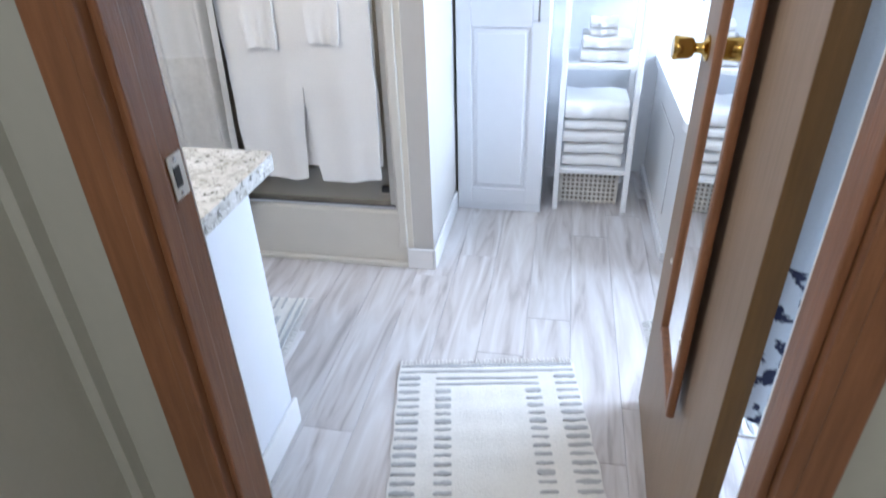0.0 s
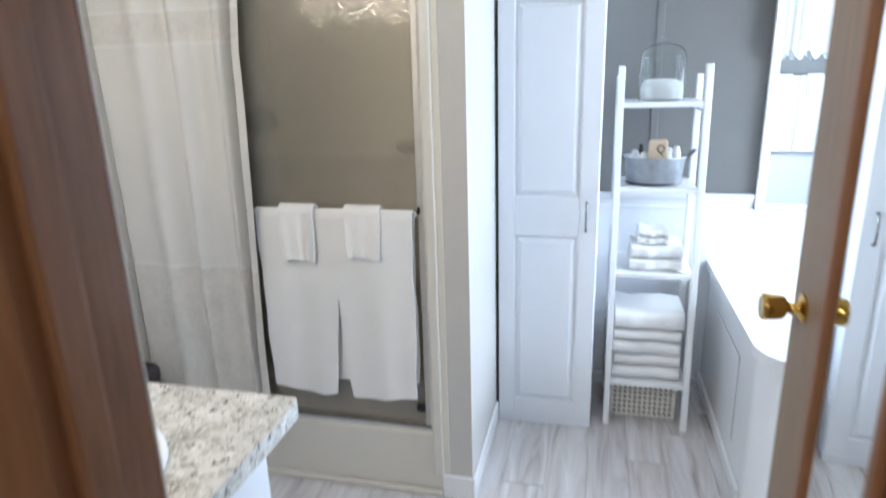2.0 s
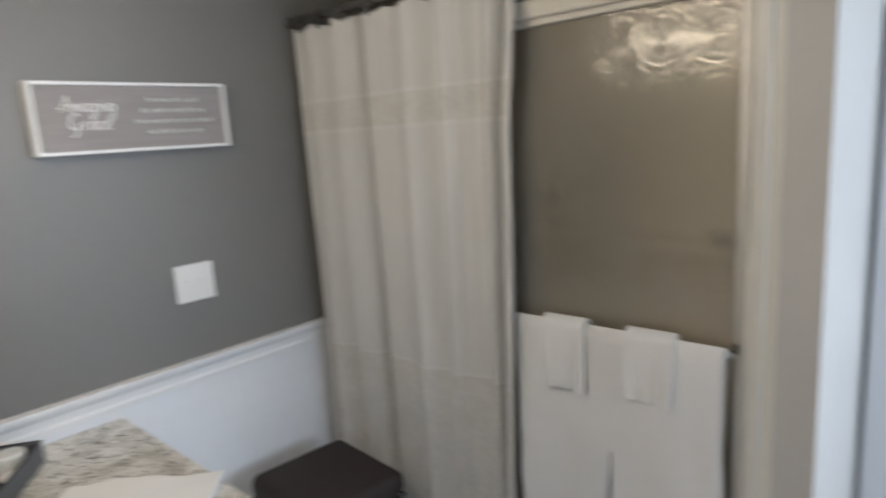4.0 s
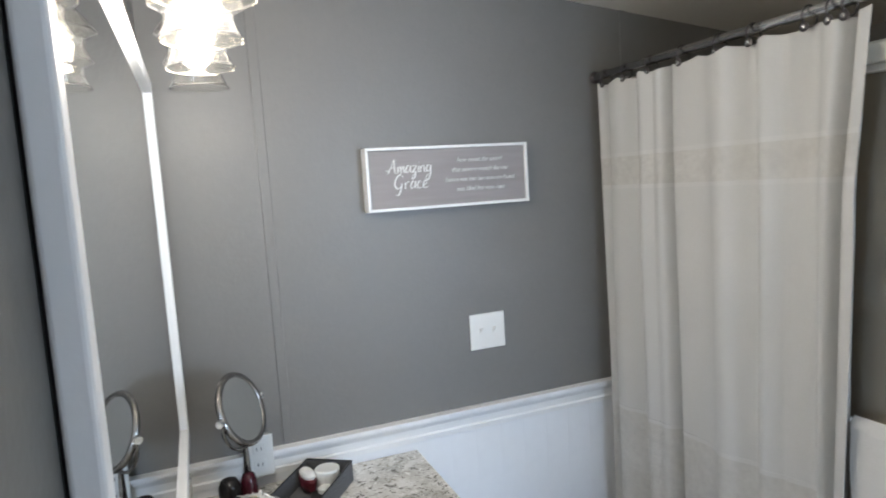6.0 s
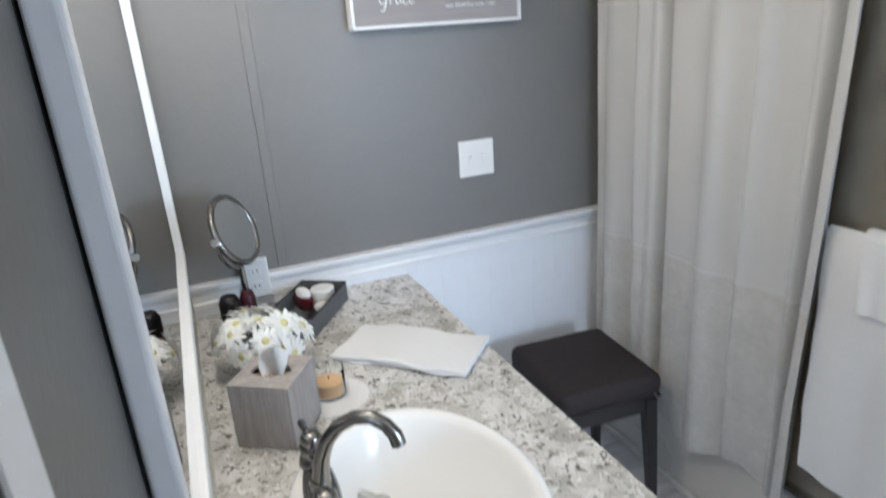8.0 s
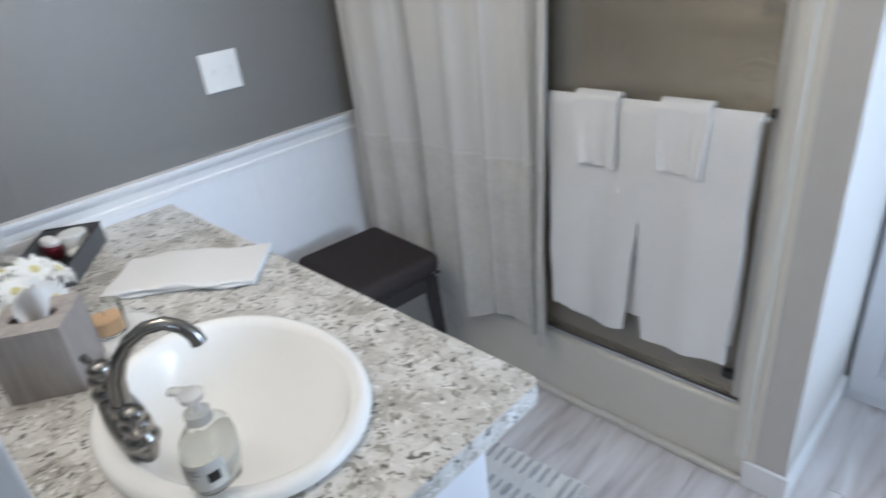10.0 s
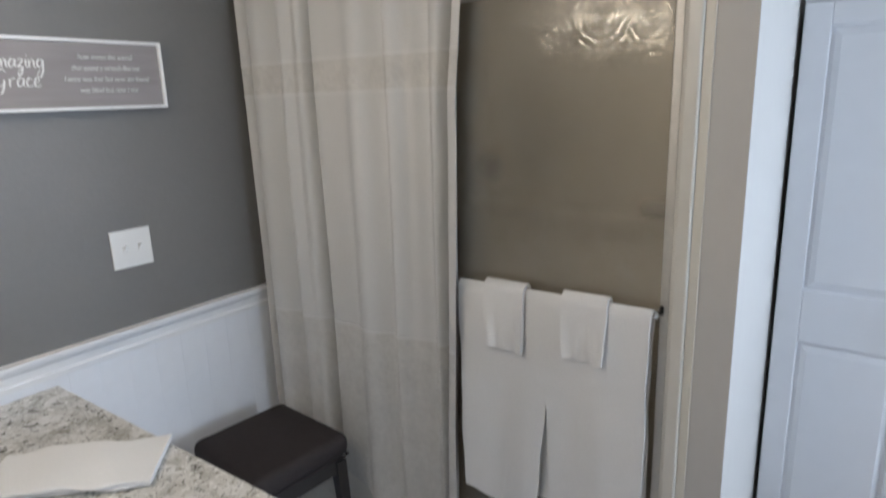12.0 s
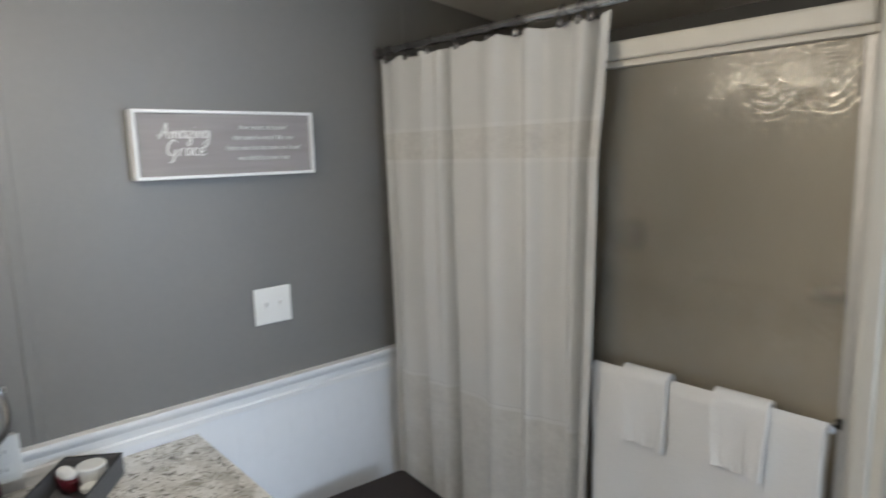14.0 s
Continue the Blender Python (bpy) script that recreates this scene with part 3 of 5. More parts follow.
def worktop():
    """The slab with an oval hole for the basin and rounded front corner."""
    bm = bmesh.new()
    x0, x1, y0, y1, r = XL + 0.010, -1.560, YD + 0.001, 5.080, 0.02
    outer = [(x0, y0), (x1, y0)]
    outer += [(x1 - r + r * math.cos(a), y1 - r + r * math.sin(a)) for a in (math.pi / 2 * k / 5 for k in range(6))]
    outer += [(x0, y1)]
    n = 40
    inner = [(SX + (SA - 0.02) * math.cos(2 * math.pi * k / n), SY + (SB - 0.02) * math.sin(2 * math.pi * k / n)) for k in range(n)]
    edges = []
    for loop in (outer, inner):
        v = [bm.verts.new((x, y, 0.800)) for x, y in loop]
        edges += [bm.edges.new((v[i], v[(i + 1) % len(v)])) for i in range(len(v))]
    bmesh.ops.triangle_fill(bm, use_beauty=True, use_dissolve=False, edges=edges)
    ext = bmesh.ops.extrude_face_region(bm, geom=bm.faces[:])
    bmesh.ops.translate(bm, verts=[g for g in ext["geom"] if isinstance(g, bmesh.types.BMVert)], vec=(0, 0, -0.04))
    bmesh.ops.recalc_face_normals(bm, faces=bm.faces[:])
    return bm


top = thing("worktop", label="speckled beige granite-patterned vanity worktop with rounded corner", category="countertop")
part("slab", worktop(), "granite", top)
part("backsplash", B(XL + 0.010, -1.560, YD + 0.001, YD + 0.016, 0.8005, 0.885, 0.003, 2), "granite", top)

# oval basin
def oval(profile, seg=56):
    bm = bmesh.new()
    rings = []
    for k, z, dy in profile:
        rings.append([bm.verts.new((SX + (SA + k) * math.cos(2 * math.pi * i / seg), SY + dy + (SB + k) * math.sin(2 * math.pi * i / seg), z)) for i in range(seg)])
    for a, b in zip(rings, rings[1:]):
        for i in range(seg):
            bm.faces.new((a[i], a[(i + 1) % seg], b[(i + 1) % seg], b[i]))
    bm.faces.new(rings[-1])
    bmesh.ops.recalc_face_normals(bm, faces=bm.faces[:])
    return bm


basin = thing("wash_basin", label="white oval drop-in porcelain wash basin", category="sink")
RIM = [(-0.03, 0.795, 0), (0.0, 0.8005, 0), (0.006, 0.808, 0), (0.004, 0.817, 0), (-0.004, 0.8225, 0), (-0.014, 0.8235, 0.001), (-0.024, 0.820, 0.003), (-0.032, 0.811, 0.005)]
BOWL = [(-0.032 - 0.162 * s_ ** 1.1, 0.811 - 0.142 * (1 - (1 - s_) ** 2.0) ** 0.85, 0.005 - 0.050 * s_) for s_ in (k / 18 for k in range(1, 19))]
part("bowl", oval(RIM + BOWL), "porcelain", basin, smooth=True)
part("drain", lathe([(0.024, 0.0), (0.024, 0.003), (0.018, 0.004), (0.015, 0.002)], 20, at=(SX, SY - 0.045, 0.6695)), "chrome", basin, "chrome drain")
part("overflow", lathe([(0.009, 0.0), (0.009, 0.002), (0.006, 0.003)], 12), "chrome", basin).matrix_local = pose(SX, SY + SB - 0.046, 0.760, 65, 0, 0)

# faucet: oval plate, two lever handles, high curved spout
FX, FY = -1.990, 4.594
fc = thing("faucet", (FX, FY, 0.822), -4, "pewter-toned two-handle faucet with high curved spout", "faucet")
part("base_plate", lathe([(0.03, -0.012), (0.032, 0.004), (0.030, 0.016), (0.022, 0.022)], 24, 3.3, 0.95), "pewter", fc, smooth=True)
part("spout", tube([(0, 0, 0.0), (0.001, 0.002, 0.045), (0.006, 0.008, 0.085), (0.014, 0.020, 0.118), (0.027, 0.038, 0.146), (0.043, 0.061, 0.164), (0.059, 0.084, 0.168), (0.072, 0.102, 0.158), (0.080, 0.113, 0.142), (0.082, 0.116, 0.127)],
                   [0.018, 0.0145, 0.0125, 0.0116, 0.0112, 0.0108, 0.0106, 0.0108, 0.0114, 0.0120], 16), "pewter", fc, smooth=True)
part("collar", lathe([(0.022, 0.0), (0.024, 0.008), (0.019, 0.022), (0.0165, 0.03), (0.0185, 0.036), (0.016, 0.042)], 18), "pewter", fc, smooth=True)
for sx in (-1, 1):
    h = part("handle", lathe([(0.024, 0.0), (0.027, 0.008), (0.024, 0.016), (0.019, 0.020), (0.018, 0.028), (0.022, 0.033), (0.022, 0.040), (0.017, 0.045), (0.019, 0.056), (0.014, 0.064), (0.006, 0.067)], 18, at=(sx * 0.078, 0, 0.012)), "pewter", fc, smooth=True)
    part("lever", tube([(sx * 0.078, 0, 0.062), (sx * 0.098, -0.004, 0.068), (sx * 0.130, -0.010, 0.066), (sx * 0.137, -0.011, 0.066)], [0.008, 0.006, 0.0072, 0.004], 10), "pewter", h, smooth=True)

# soap dispenser on the basin rim
sd = thing("soap_dispenser", (-1.784, 4.636, 0.8225), -38, "clear pump bottle of hand soap with pale label", "soap bottle")
part("bottle", lathe([(0.030, 0.0), (0.038, 0.005), (0.042, 0.03), (0.042, 0.055), (0.038, 0.078), (0.026, 0.094), (0.014, 0.102), (0.013, 0.108)], 24, 1.18, 0.80), mat("soap_bottle", (0.98, 0.98, 0.96), 0.06, trans=0.93, ior=1.16), sd, smooth=True)
part("soap", lathe([(0.027, 0.003), (0.035, 0.007), (0.039, 0.03), (0.0385, 0.044)], 24, 1.17, 0.78), mat("liquid_soap", (0.96, 0.955, 0.89), 0.15, trans=0.7, ior=1.12), sd, "pale yellow liquid soap", smooth=True)
part("pump", lathe([(0.016, 0.106), (0.016, 0.122), (0.007, 0.124), (0.006, 0.143), (0.014, 0.145), (0.016, 0.155), (0.011, 0.160)], 18), mat("pump_plastic", (0.90, 0.90, 0.88), 0.2, trans=0.65, ior=1.2), sd, smooth=True)
part("nozzle", tube([(0, 0, 0.152), (-0.008, -0.014, 0.154), (-0.016, -0.027, 0.150), (-0.017, -0.029, 0.145)], [0.008, 0.0075, 0.006, 0.005], 10), mat("nozzle_plastic", (0.90, 0.90, 0.88), 0.2, trans=0.65, ior=1.2), sd, smooth=True)
lb = part("paper_label", sheet(lambda u, v: (0.0510 * math.cos(-1.0 + 2.0 * u - 0.2), 0.0345 * math.sin(-1.0 + 2.0 * u - 0.2), 0.022 + 0.05 * v), 10, 2), mat("pale_label", (0.70, 0.70, 0.66), 0.6, stain=0.05), sd)
for z, w0, w1 in ((0.060, 0.15, 0.55), (0.053, 0.15, 0.6), (0.044, 0.15, 0.5)):
    part("print_bar", sheet(lambda u, v: (0.0516 * math.cos(-1.2 + 2.0 * (w0 + (w1 - w0) * u)), 0.0350 * math.sin(-1.2 + 2.0 * (w0 + (w1 - w0) * u)), z + 0.003 * v), 6, 1), "rug_grey", lb)
part("print_block", sheet(lambda u, v: (0.0516 * math.cos(-1.2 + 2.0 * (0.7 + 0.2 * u)), 0.0350 * math.sin(-1.2 + 2.0 * (0.7 + 0.2 * u)), 0.036 + 0.018 * v), 4, 1), "black", lb)

sd.scale = (1.08, 1.08, 0.88)

# tissue box of grey barn boards with a tissue
tb = thing("tissue_box", (-2.252, 4.568, 0.8005), 56, "square weathered grey wood tissue box with a tissue sticking out", "tissue box")
s = 0.061
M["barnwood"] = mat("barnwood", (0.36, 0.33, 0.31), 0.75, grain=0.35, scale=18, stain=0.3, stain_scale=5, bump=0.3, bump_scale=60, stretch=(4, 4, 0.6))
for a in (0, 90, 180, 270):
    p = part("side_board", B(-s, s - 0.006, -s, -s + 0.006, 0, 0.128, 0.001, 1), "barnwood", tb)
    p.matrix_local = pose(0, 0, 0, 0, 0, a)
bm = bmesh.new()
n = 32
v0 = [bm.verts.new((x, y, 0.128)) for x, y in ((-s, -s), (s, -s), (s, s), (-s, s))]
v1 = [bm.verts.new((0.040 * math.cos(2 * math.pi * k / n), 0.024 * math.sin(2 * math.pi * k / n), 0.128)) for k in range(n)]
es = [bm.edges.new((v[i], v[(i + 1) % len(v)])) for v in (v0, v1) for i in range(len(v))]
bmesh.ops.triangle_fill(bm, edges=es)
ext = bmesh.ops.extrude_face_region(bm, geom=bm.faces[:])
bmesh.ops.translate(bm, verts=[g for g in ext["geom"] if isinstance(g, bmesh.types.BMVert)], vec=(0, 0, 0.006))
bmesh.ops.recalc_face_normals(bm, faces=bm.faces[:])
part("top_board", bm, "barnwood", tb)
part("carton", B(-s + 0.008, s - 0.008, -s + 0.008, s - 0.008, 0.003, 0.118), mat("tissue_carton", (0.25, 0.17, 0.12), 0.8), tb)


def tissue_fn(u, v):
    """A crumpled leaf of tissue: gathered in the slot, opening and leaning over at the tip."""
    w = 0.018 + 0.050 * math.sin(math.pi * (0.12 + 0.75 * v))
    a_ = (u - 0.5) * 2
    return (a_ * w * 0.5 + 0.026 * v * v, 0.012 * math.sin(4.2 * u + 2.0 * v) + 0.010 * a_ * a_ * v - 0.012 * v, 0.112 + 0.105 * v * (1 - 0.16 * a_ * a_) - 0.02 * v ** 4)


part("tissue", sheet(tissue_fn, 16, 14, 0.0008), mat("tissue_paper", (0.84, 0.84, 0.83), 0.9, bump=0.3, bump_scale=60), tb, smooth=True)

# candle jar on a lace doily
dl = thing("doily", (-2.315, 4.690, 0.8005), 0, "round white crocheted doily", "doily")
part("cloth", lathe([(0.072, 0.0), (0.076, 0.001), (0.070, 0.0022), (0.02, 0.0025)], 40), "towel", dl)
for k in range(24):
    a = 2 * math.pi * k / 24
    part("scallop", ring(0.076 * math.cos(a), 0.076 * math.sin(a), 0.0016, 0.007, 0.0012, "z", 10), "towel", dl)
cj = thing("candle_jar", (-2.325, 4.685, 0.8032), 0, "small glass jar with an amber candle", "candle")
part("jar", lathe([(0.030, 0.0), (0.034, 0.003), (0.035, 0.06), (0.034, 0.064), (0.0325, 0.060), (0.0315, 0.006), (0.02, 0.005)], 28), "thin_glass", cj, smooth=True)
part("wax", lathe([(0.030, 0.0065), (0.0308, 0.008), (0.0308, 0.034), (0.028, 0.036)], 24), mat("amber_wax", (0.66, 0.42, 0.24), 0.4, stain=0.1, stain_scale=20), cj, smooth=True)
part("wick", tube([(0, 0, 0.036), (0.001, 0, 0.044)], 0.001, 6), "black", cj)

# folded white cloth on the worktop
def folded(name, at, rz, lx, ly, h, label, layers=1, cat="towel", group="", soft=0.012):
    th = thing(name, at, rz, label, cat, group)
    z = 0.0
    for i in range(layers):
        hh = h / layers
        dx, dy = 0.006 * math.sin(i * 2.3), 0.005 * math.cos(i * 1.7)
        ph = i * 1.3 + lx * 10
        def fn(u, v, z=z, hh=hh, dx=dx, dy=dy, ph=ph):
            # rounded pillow-like fold, closed round its long side
            a = 2 * math.pi * v
            c, s_ = math.cos(a), math.sin(a)
            k = 0.28
            ex = (abs(c) ** k) * (1 if c >= 0 else -1)
            ez = (abs(s_) ** 0.6) * (1 if s_ >= 0 else -1)
            x = dx + (u - 0.5) * lx
            return (x, dy + ly / 2 * ex + 0.005 * math.sin(9 * u + ph) + 0.003 * math.sin(21 * u + 2 * ph), z + hh / 2 + hh / 2 * ez + (0.0028 * math.sin(7 * u + ph) + 0.0016 * math.sin(17 * u + 5 * ex + ph)) * (1 if s_ > 0 else 0.3))
        bm = bmesh.new()
        nu, nv = 16, 24
        g = [[bm.verts.new(fn(i2 / nu, j2 / nv)) for j2 in range(nv)] for i2 in range(nu + 1)]
        for i2 in range(nu):
            for j2 in range(nv):
                bm.faces.new((g[i2][j2], g[i2 + 1][j2], g[i2 + 1][(j2 + 1) % nv], g[i2][(j2 + 1) % nv]))
        bm.faces.new(g[0][::-1])
        bm.faces.new(g[-1])
        bmesh.ops.recalc_face_normals(bm, faces=bm.faces[:])
        part("fold", bm, "towel", th, smooth=True)
        z += hh
    return th


folded("wash_cloth", (-2.421, 4.903, 0.8008), 45.5, 0.335, 0.180, 0.022, "white folded wash cloth lying on the worktop", 2)

# dark tray with jars
TX, TY, TA = -2.752, 4.727, -35.0
ty = thing("vanity_tray", (TX, TY, 0.8005), TA, "charcoal rectangular tray with low mesh sides", "tray")
M["tray"] = mat("charcoal_mesh", (0.13, 0.13, 0.135), 0.55, grain=0.4, scale=220, stain=0.15, bump=0.5, bump_scale=260)
part("tray_floor", B(-0.122, 0.122, -0.066, 0.066, 0, 0.005), "tray", ty)
for a in ((-0.122, 0.122, -0.069, -0.066), (-0.122, 0.122, 0.066, 0.069), (-0.125, -0.122, -0.069, 0.069), (0.122, 0.125, -0.069, 0.069)):
    part("side", B(*a, 0, 0.056, 0.0008, 1), "tray", ty)
part("rim", tube([(-0.124, -0.068, 0.056), (0.124, -0.068, 0.056), (0.124, 0.068, 0.056), (-0.124, 0.068, 0.056), (-0.124, -0.068, 0.056)], 0.0025, 8), "black", ty)


def in_tray(x, y):
    a = math.radians(TA)
    return (TX + x * math.cos(a) - y * math.sin(a), TY + x * math.sin(a) + y * math.cos(a), 0.8060)


for x, y, r, h, lab in ((-0.068, 0.018, 0.033, 0.056, "white round cream jar"), (-0.018, 0.034, 0.020, 0.026, "small pale lidded jar")):
    jr = thing("cream_jar", in_tray(x, y), 0, lab + " in the tray", "jar", "jars in the tray")
    part("jar_body", lathe([(r - 0.002, 0), (r, 0.003), (r, h * 0.6)], 24), "plastic", jr, smooth=True)
    part("lid", lathe([(r + 0.001, h * 0.6), (r + 0.001, h * 0.95), (r - 0.002, h)], 24), "plastic", jr)
br = thing("makeup_compact", in_tray(0.01, 0.02), -20, "small dark cosmetic compact in the tray", "cosmetics", "jars in the tray")
part("case", B(-0.03, 0.03, -0.016, 0.016, 0, 0.016, 0.004, 2), "black", br)
M["dark_red"] = mat("dark_red_plastic", (0.09, 0.009, 0.016), 0.3)
hb = thing("face_brush", in_tray(-0.045, -0.030), 12, "small white and dark red cosmetic brush in the tray", "brush")
part("back", lathe([(0.012, 0.0), (0.030, 0.010), (0.034, 0.036), (0.028, 0.042)], 20, 1.25, 0.62), "dark_red", hb, smooth=True)
part("bristles", lathe([(0.028, 0.042), (0.030, 0.050), (0.022, 0.057)], 20, 1.25, 0.62), "towel", hb, smooth=True)

# magnifying mirror on a stand
mm = thing("magnifying_mirror", (-2.745, 4.575, 0.8005), -32, "round chrome tilting magnifying mirror on a stand", "mirror")
part("foot", lathe([(0.058, 0), (0.06, 0.004), (0.05, 0.010), (0.015, 0.016), (0.009, 0.03)], 30), "pewter", mm, smooth=True)
part("stem", tube([(0, 0, 0.012), (0, 0, 0.10), (0, 0, 0.185)], [0.008, 0.010, 0.007], 12), "pewter", mm, smooth=True)
part("yoke", tube([(0.097 * math.sin(a), 0, 0.285 - 0.097 * math.cos(a)) for a in (-1.57 + 3.14 * k / 16 for k in range(17))], 0.0045, 8), "pewter", mm, smooth=True)
part("bezel", ring(0, 0, 0, 0.087, 0.0085, "y", 40), "pewter", mm, smooth=True).matrix_local = pose(0, 0, 0.285, 20, 0, 0)
gl = part("mirror_glass", lathe([(0.084, -0.004), (0.084, 0.004), (0.08, 0.0045)], 40), "mirror", mm)
gl.matrix_local = pose(0, 0, 0.285, 110, 0, 0)
for sx in (-1, 1):
    part("pivot", lathe([(0.009, -0.006), (0.011, 0), (0.009, 0.008)], 14), "chrome", mm).matrix_local = pose(sx * 0.099, 0, 0.285, 0, 90 * sx, 0)

# scent bottles by the mirror: clear body, dark cap
for x, y, h, r, col, lab in ((-2.700, 4.528, 0.134, 0.027, (0.012, 0.01, 0.01), "clear scent bottle with a round black cap"), (-2.712, 4.574, 0.134, 0.020, (0.05, 0.008, 0.014), "clear scent bottle with a dark red cap")):
    bt = thing("scent_bottle", (x, y, 0.8005), 0, lab, "bottle", "bottles by the mirror")
    part("bottle", lathe([(r - 0.002, 0), (r, 0.003), (r, h * 0.44), (r * 0.6, h * 0.5)], 18), mat("bottle_glass", (0.80, 0.66, 0.60), 0.08, trans=0.8, ior=1.2), bt, smooth=True)
    part("cap", lathe([(r * 0.9, h * 0.5), (r, h * 0.6), (r * 0.98, h * 0.85), (r * 0.7, h * 0.97), (r * 0.3, h)], 18), mat("cap_colour", col, 0.25), bt, smooth=True)

# vase of white daisies
vs_ = thing("flower_vase", (-2.490, 4.572, 0.8005), 0, "low pale glass vase holding white daisies", "vase")
part("vase", lathe([(0.03, 0), (0.037, 0.006), (0.04, 0.05), (0.033, 0.075), (0.035, 0.082), (0.031, 0.080)], 26), "thin_glass", vs_, smooth=True)
fl = thing("daisy_bunch", (-2.490, 4.572, 0.826), 0, "bunch of white artificial daisies with yellow centres", "flowers")
rng = random.Random(5)
petal = mat("petal_white", (0.82, 0.82, 0.79), 0.7, stain=0.05)
yolk = mat("daisy_yellow", (0.60, 0.55, 0.27), 0.8)
leafm = mat("stem_green", (0.06, 0.11, 0.04), 0.7)


def daisy_mesh():
    """Two staggered rows of narrow pointed petals, cupped a little."""
    bm = bmesh.new()
    for row, (n_, ln, up) in enumerate(((13, 0.034, -0.002), (11, 0.028, 0.004))):
        for k in range(n_):
            a = 2 * math.pi * (k + 0.5 * row) / n_ + 0.09 * math.sin(k * 2.7)
            c, s_ = math.cos(a), math.sin(a)
            f = ln * (1 + 0.12 * math.sin(k * 1.9 + row))
            pts = [(0.003, 0.0, 0.001), (0.4 * f, 0.0042, 0.002 + up * 0.5), (0.8 * f, 0.0044, up), (f, 0.0, up - 0.002), (0.8 * f, -0.0044, up), (0.4 * f, -0.0042, 0.002 + up * 0.5)]
            bm.faces.new([bm.verts.new((x * c - y * s_, x * s_ + y * c, z)) for x, y, z in pts])
    return bm


dm = daisy_mesh()
proto = None
# a loose dome of heads, most tilted out and up; sprigs lower at the sides
HEADS = ((0.0, 0.15, 0.075), (0.9, 0.75, 0.085), (2.0, 0.8, 0.08), (3.1, 0.7, 0.085), (4.2, 0.75, 0.08), (5.3, 0.8, 0.085),
         (0.3, 1.25, 0.09), (1.3, 1.2, 0.095), (2.5, 1.25, 0.085), (3.6, 1.2, 0.09), (4.7, 1.3, 0.085), (5.8, 1.25, 0.095),
         (1.5, 0.45, 0.088), (3.8, 0.4, 0.09), (5.0, 0.5, 0.086), (0.6, 1.5, 0.10), (3.0, 1.5, 0.10), (4.2, 1.55, 0.10), (0.05, 0.95, 0.092), (6.15, 1.5, 0.10))
for k, (th_, ph, R) in enumerate(HEADS):
    th_ += rng.uniform(-0.15, 0.15)
    d = Vector((math.sin(ph) * math.cos(th_), math.sin(ph) * math.sin(th_), math.cos(ph)))
    loc = Vector((0, 0, 0.058)) + Vector((d.x * R * 1.22, d.y * R * 1.08, d.z * R * 0.80))
    m4 = Matrix.Translation(loc) @ d.to_track_quat("Z", "Y").to_matrix().to_4x4() @ pose(0, 0, 0, rng.uniform(-18, 18), rng.uniform(-18, 18), rng.uniform(0, 90))
    if proto is None:
        hd = part("flower_head", dm, petal, fl)
        ct = part("flower_centre", lathe([(0.0075, 0.0), (0.008, 0.003), (0.004, 0.0056)], 12), yolk, hd)
        proto = (hd.data, ct.data)
    else:
        hd = new("flower_head", proto[0])
        hd.parent = fl
        ct = new("flower_centre", proto[1])
        ct.parent = hd
    hd.matrix_local = m4 @ Matrix.Diagonal((*(rng.uniform(1.05, 1.35),) * 3, 1))
    part("stalk", tube([(0.004 * d.x, 0.004 * d.y, -0.02), (loc.x * 0.35, loc.y * 0.35, loc.z * 0.6), tuple(loc - d * 0.002)], 0.0014, 5), leafm, fl)

# wall mirror over the vanity
wm = thing("wall_mirror", label="large rectangular wall mirror in a thin white frame", category="mirror")
MX0, MX1, MZ0, MZ1 = -2.893, -1.584, 0.990, 1.910
part("mirror_glass", B(MX0 + 0.026, MX1 - 0.026, YD + 0.001, YD + 0.014, MZ0 + 0.026, MZ1 - 0.026), "mirror", wm)
for a in ((MX0, MX0 + 0.03, MZ0, MZ1), (MX1 - 0.03, MX1, MZ0, MZ1), (MX0 + 0.03, MX1 - 0.03, MZ0, MZ0 + 0.03), (MX0 + 0.03, MX1 - 0.03, MZ1 - 0.03, MZ1)):
    part("frame", B(a[0], a[1], YD + 0.003, YD + 0.025, a[2], a[3], 0.004, 3), "white_paint", wm)
part("backing", B(MX0 + 0.004, MX1 - 0.004, YD + 0.0002, YD + 0.0009, MZ0 + 0.004, MZ1 - 0.004), "black", wm)

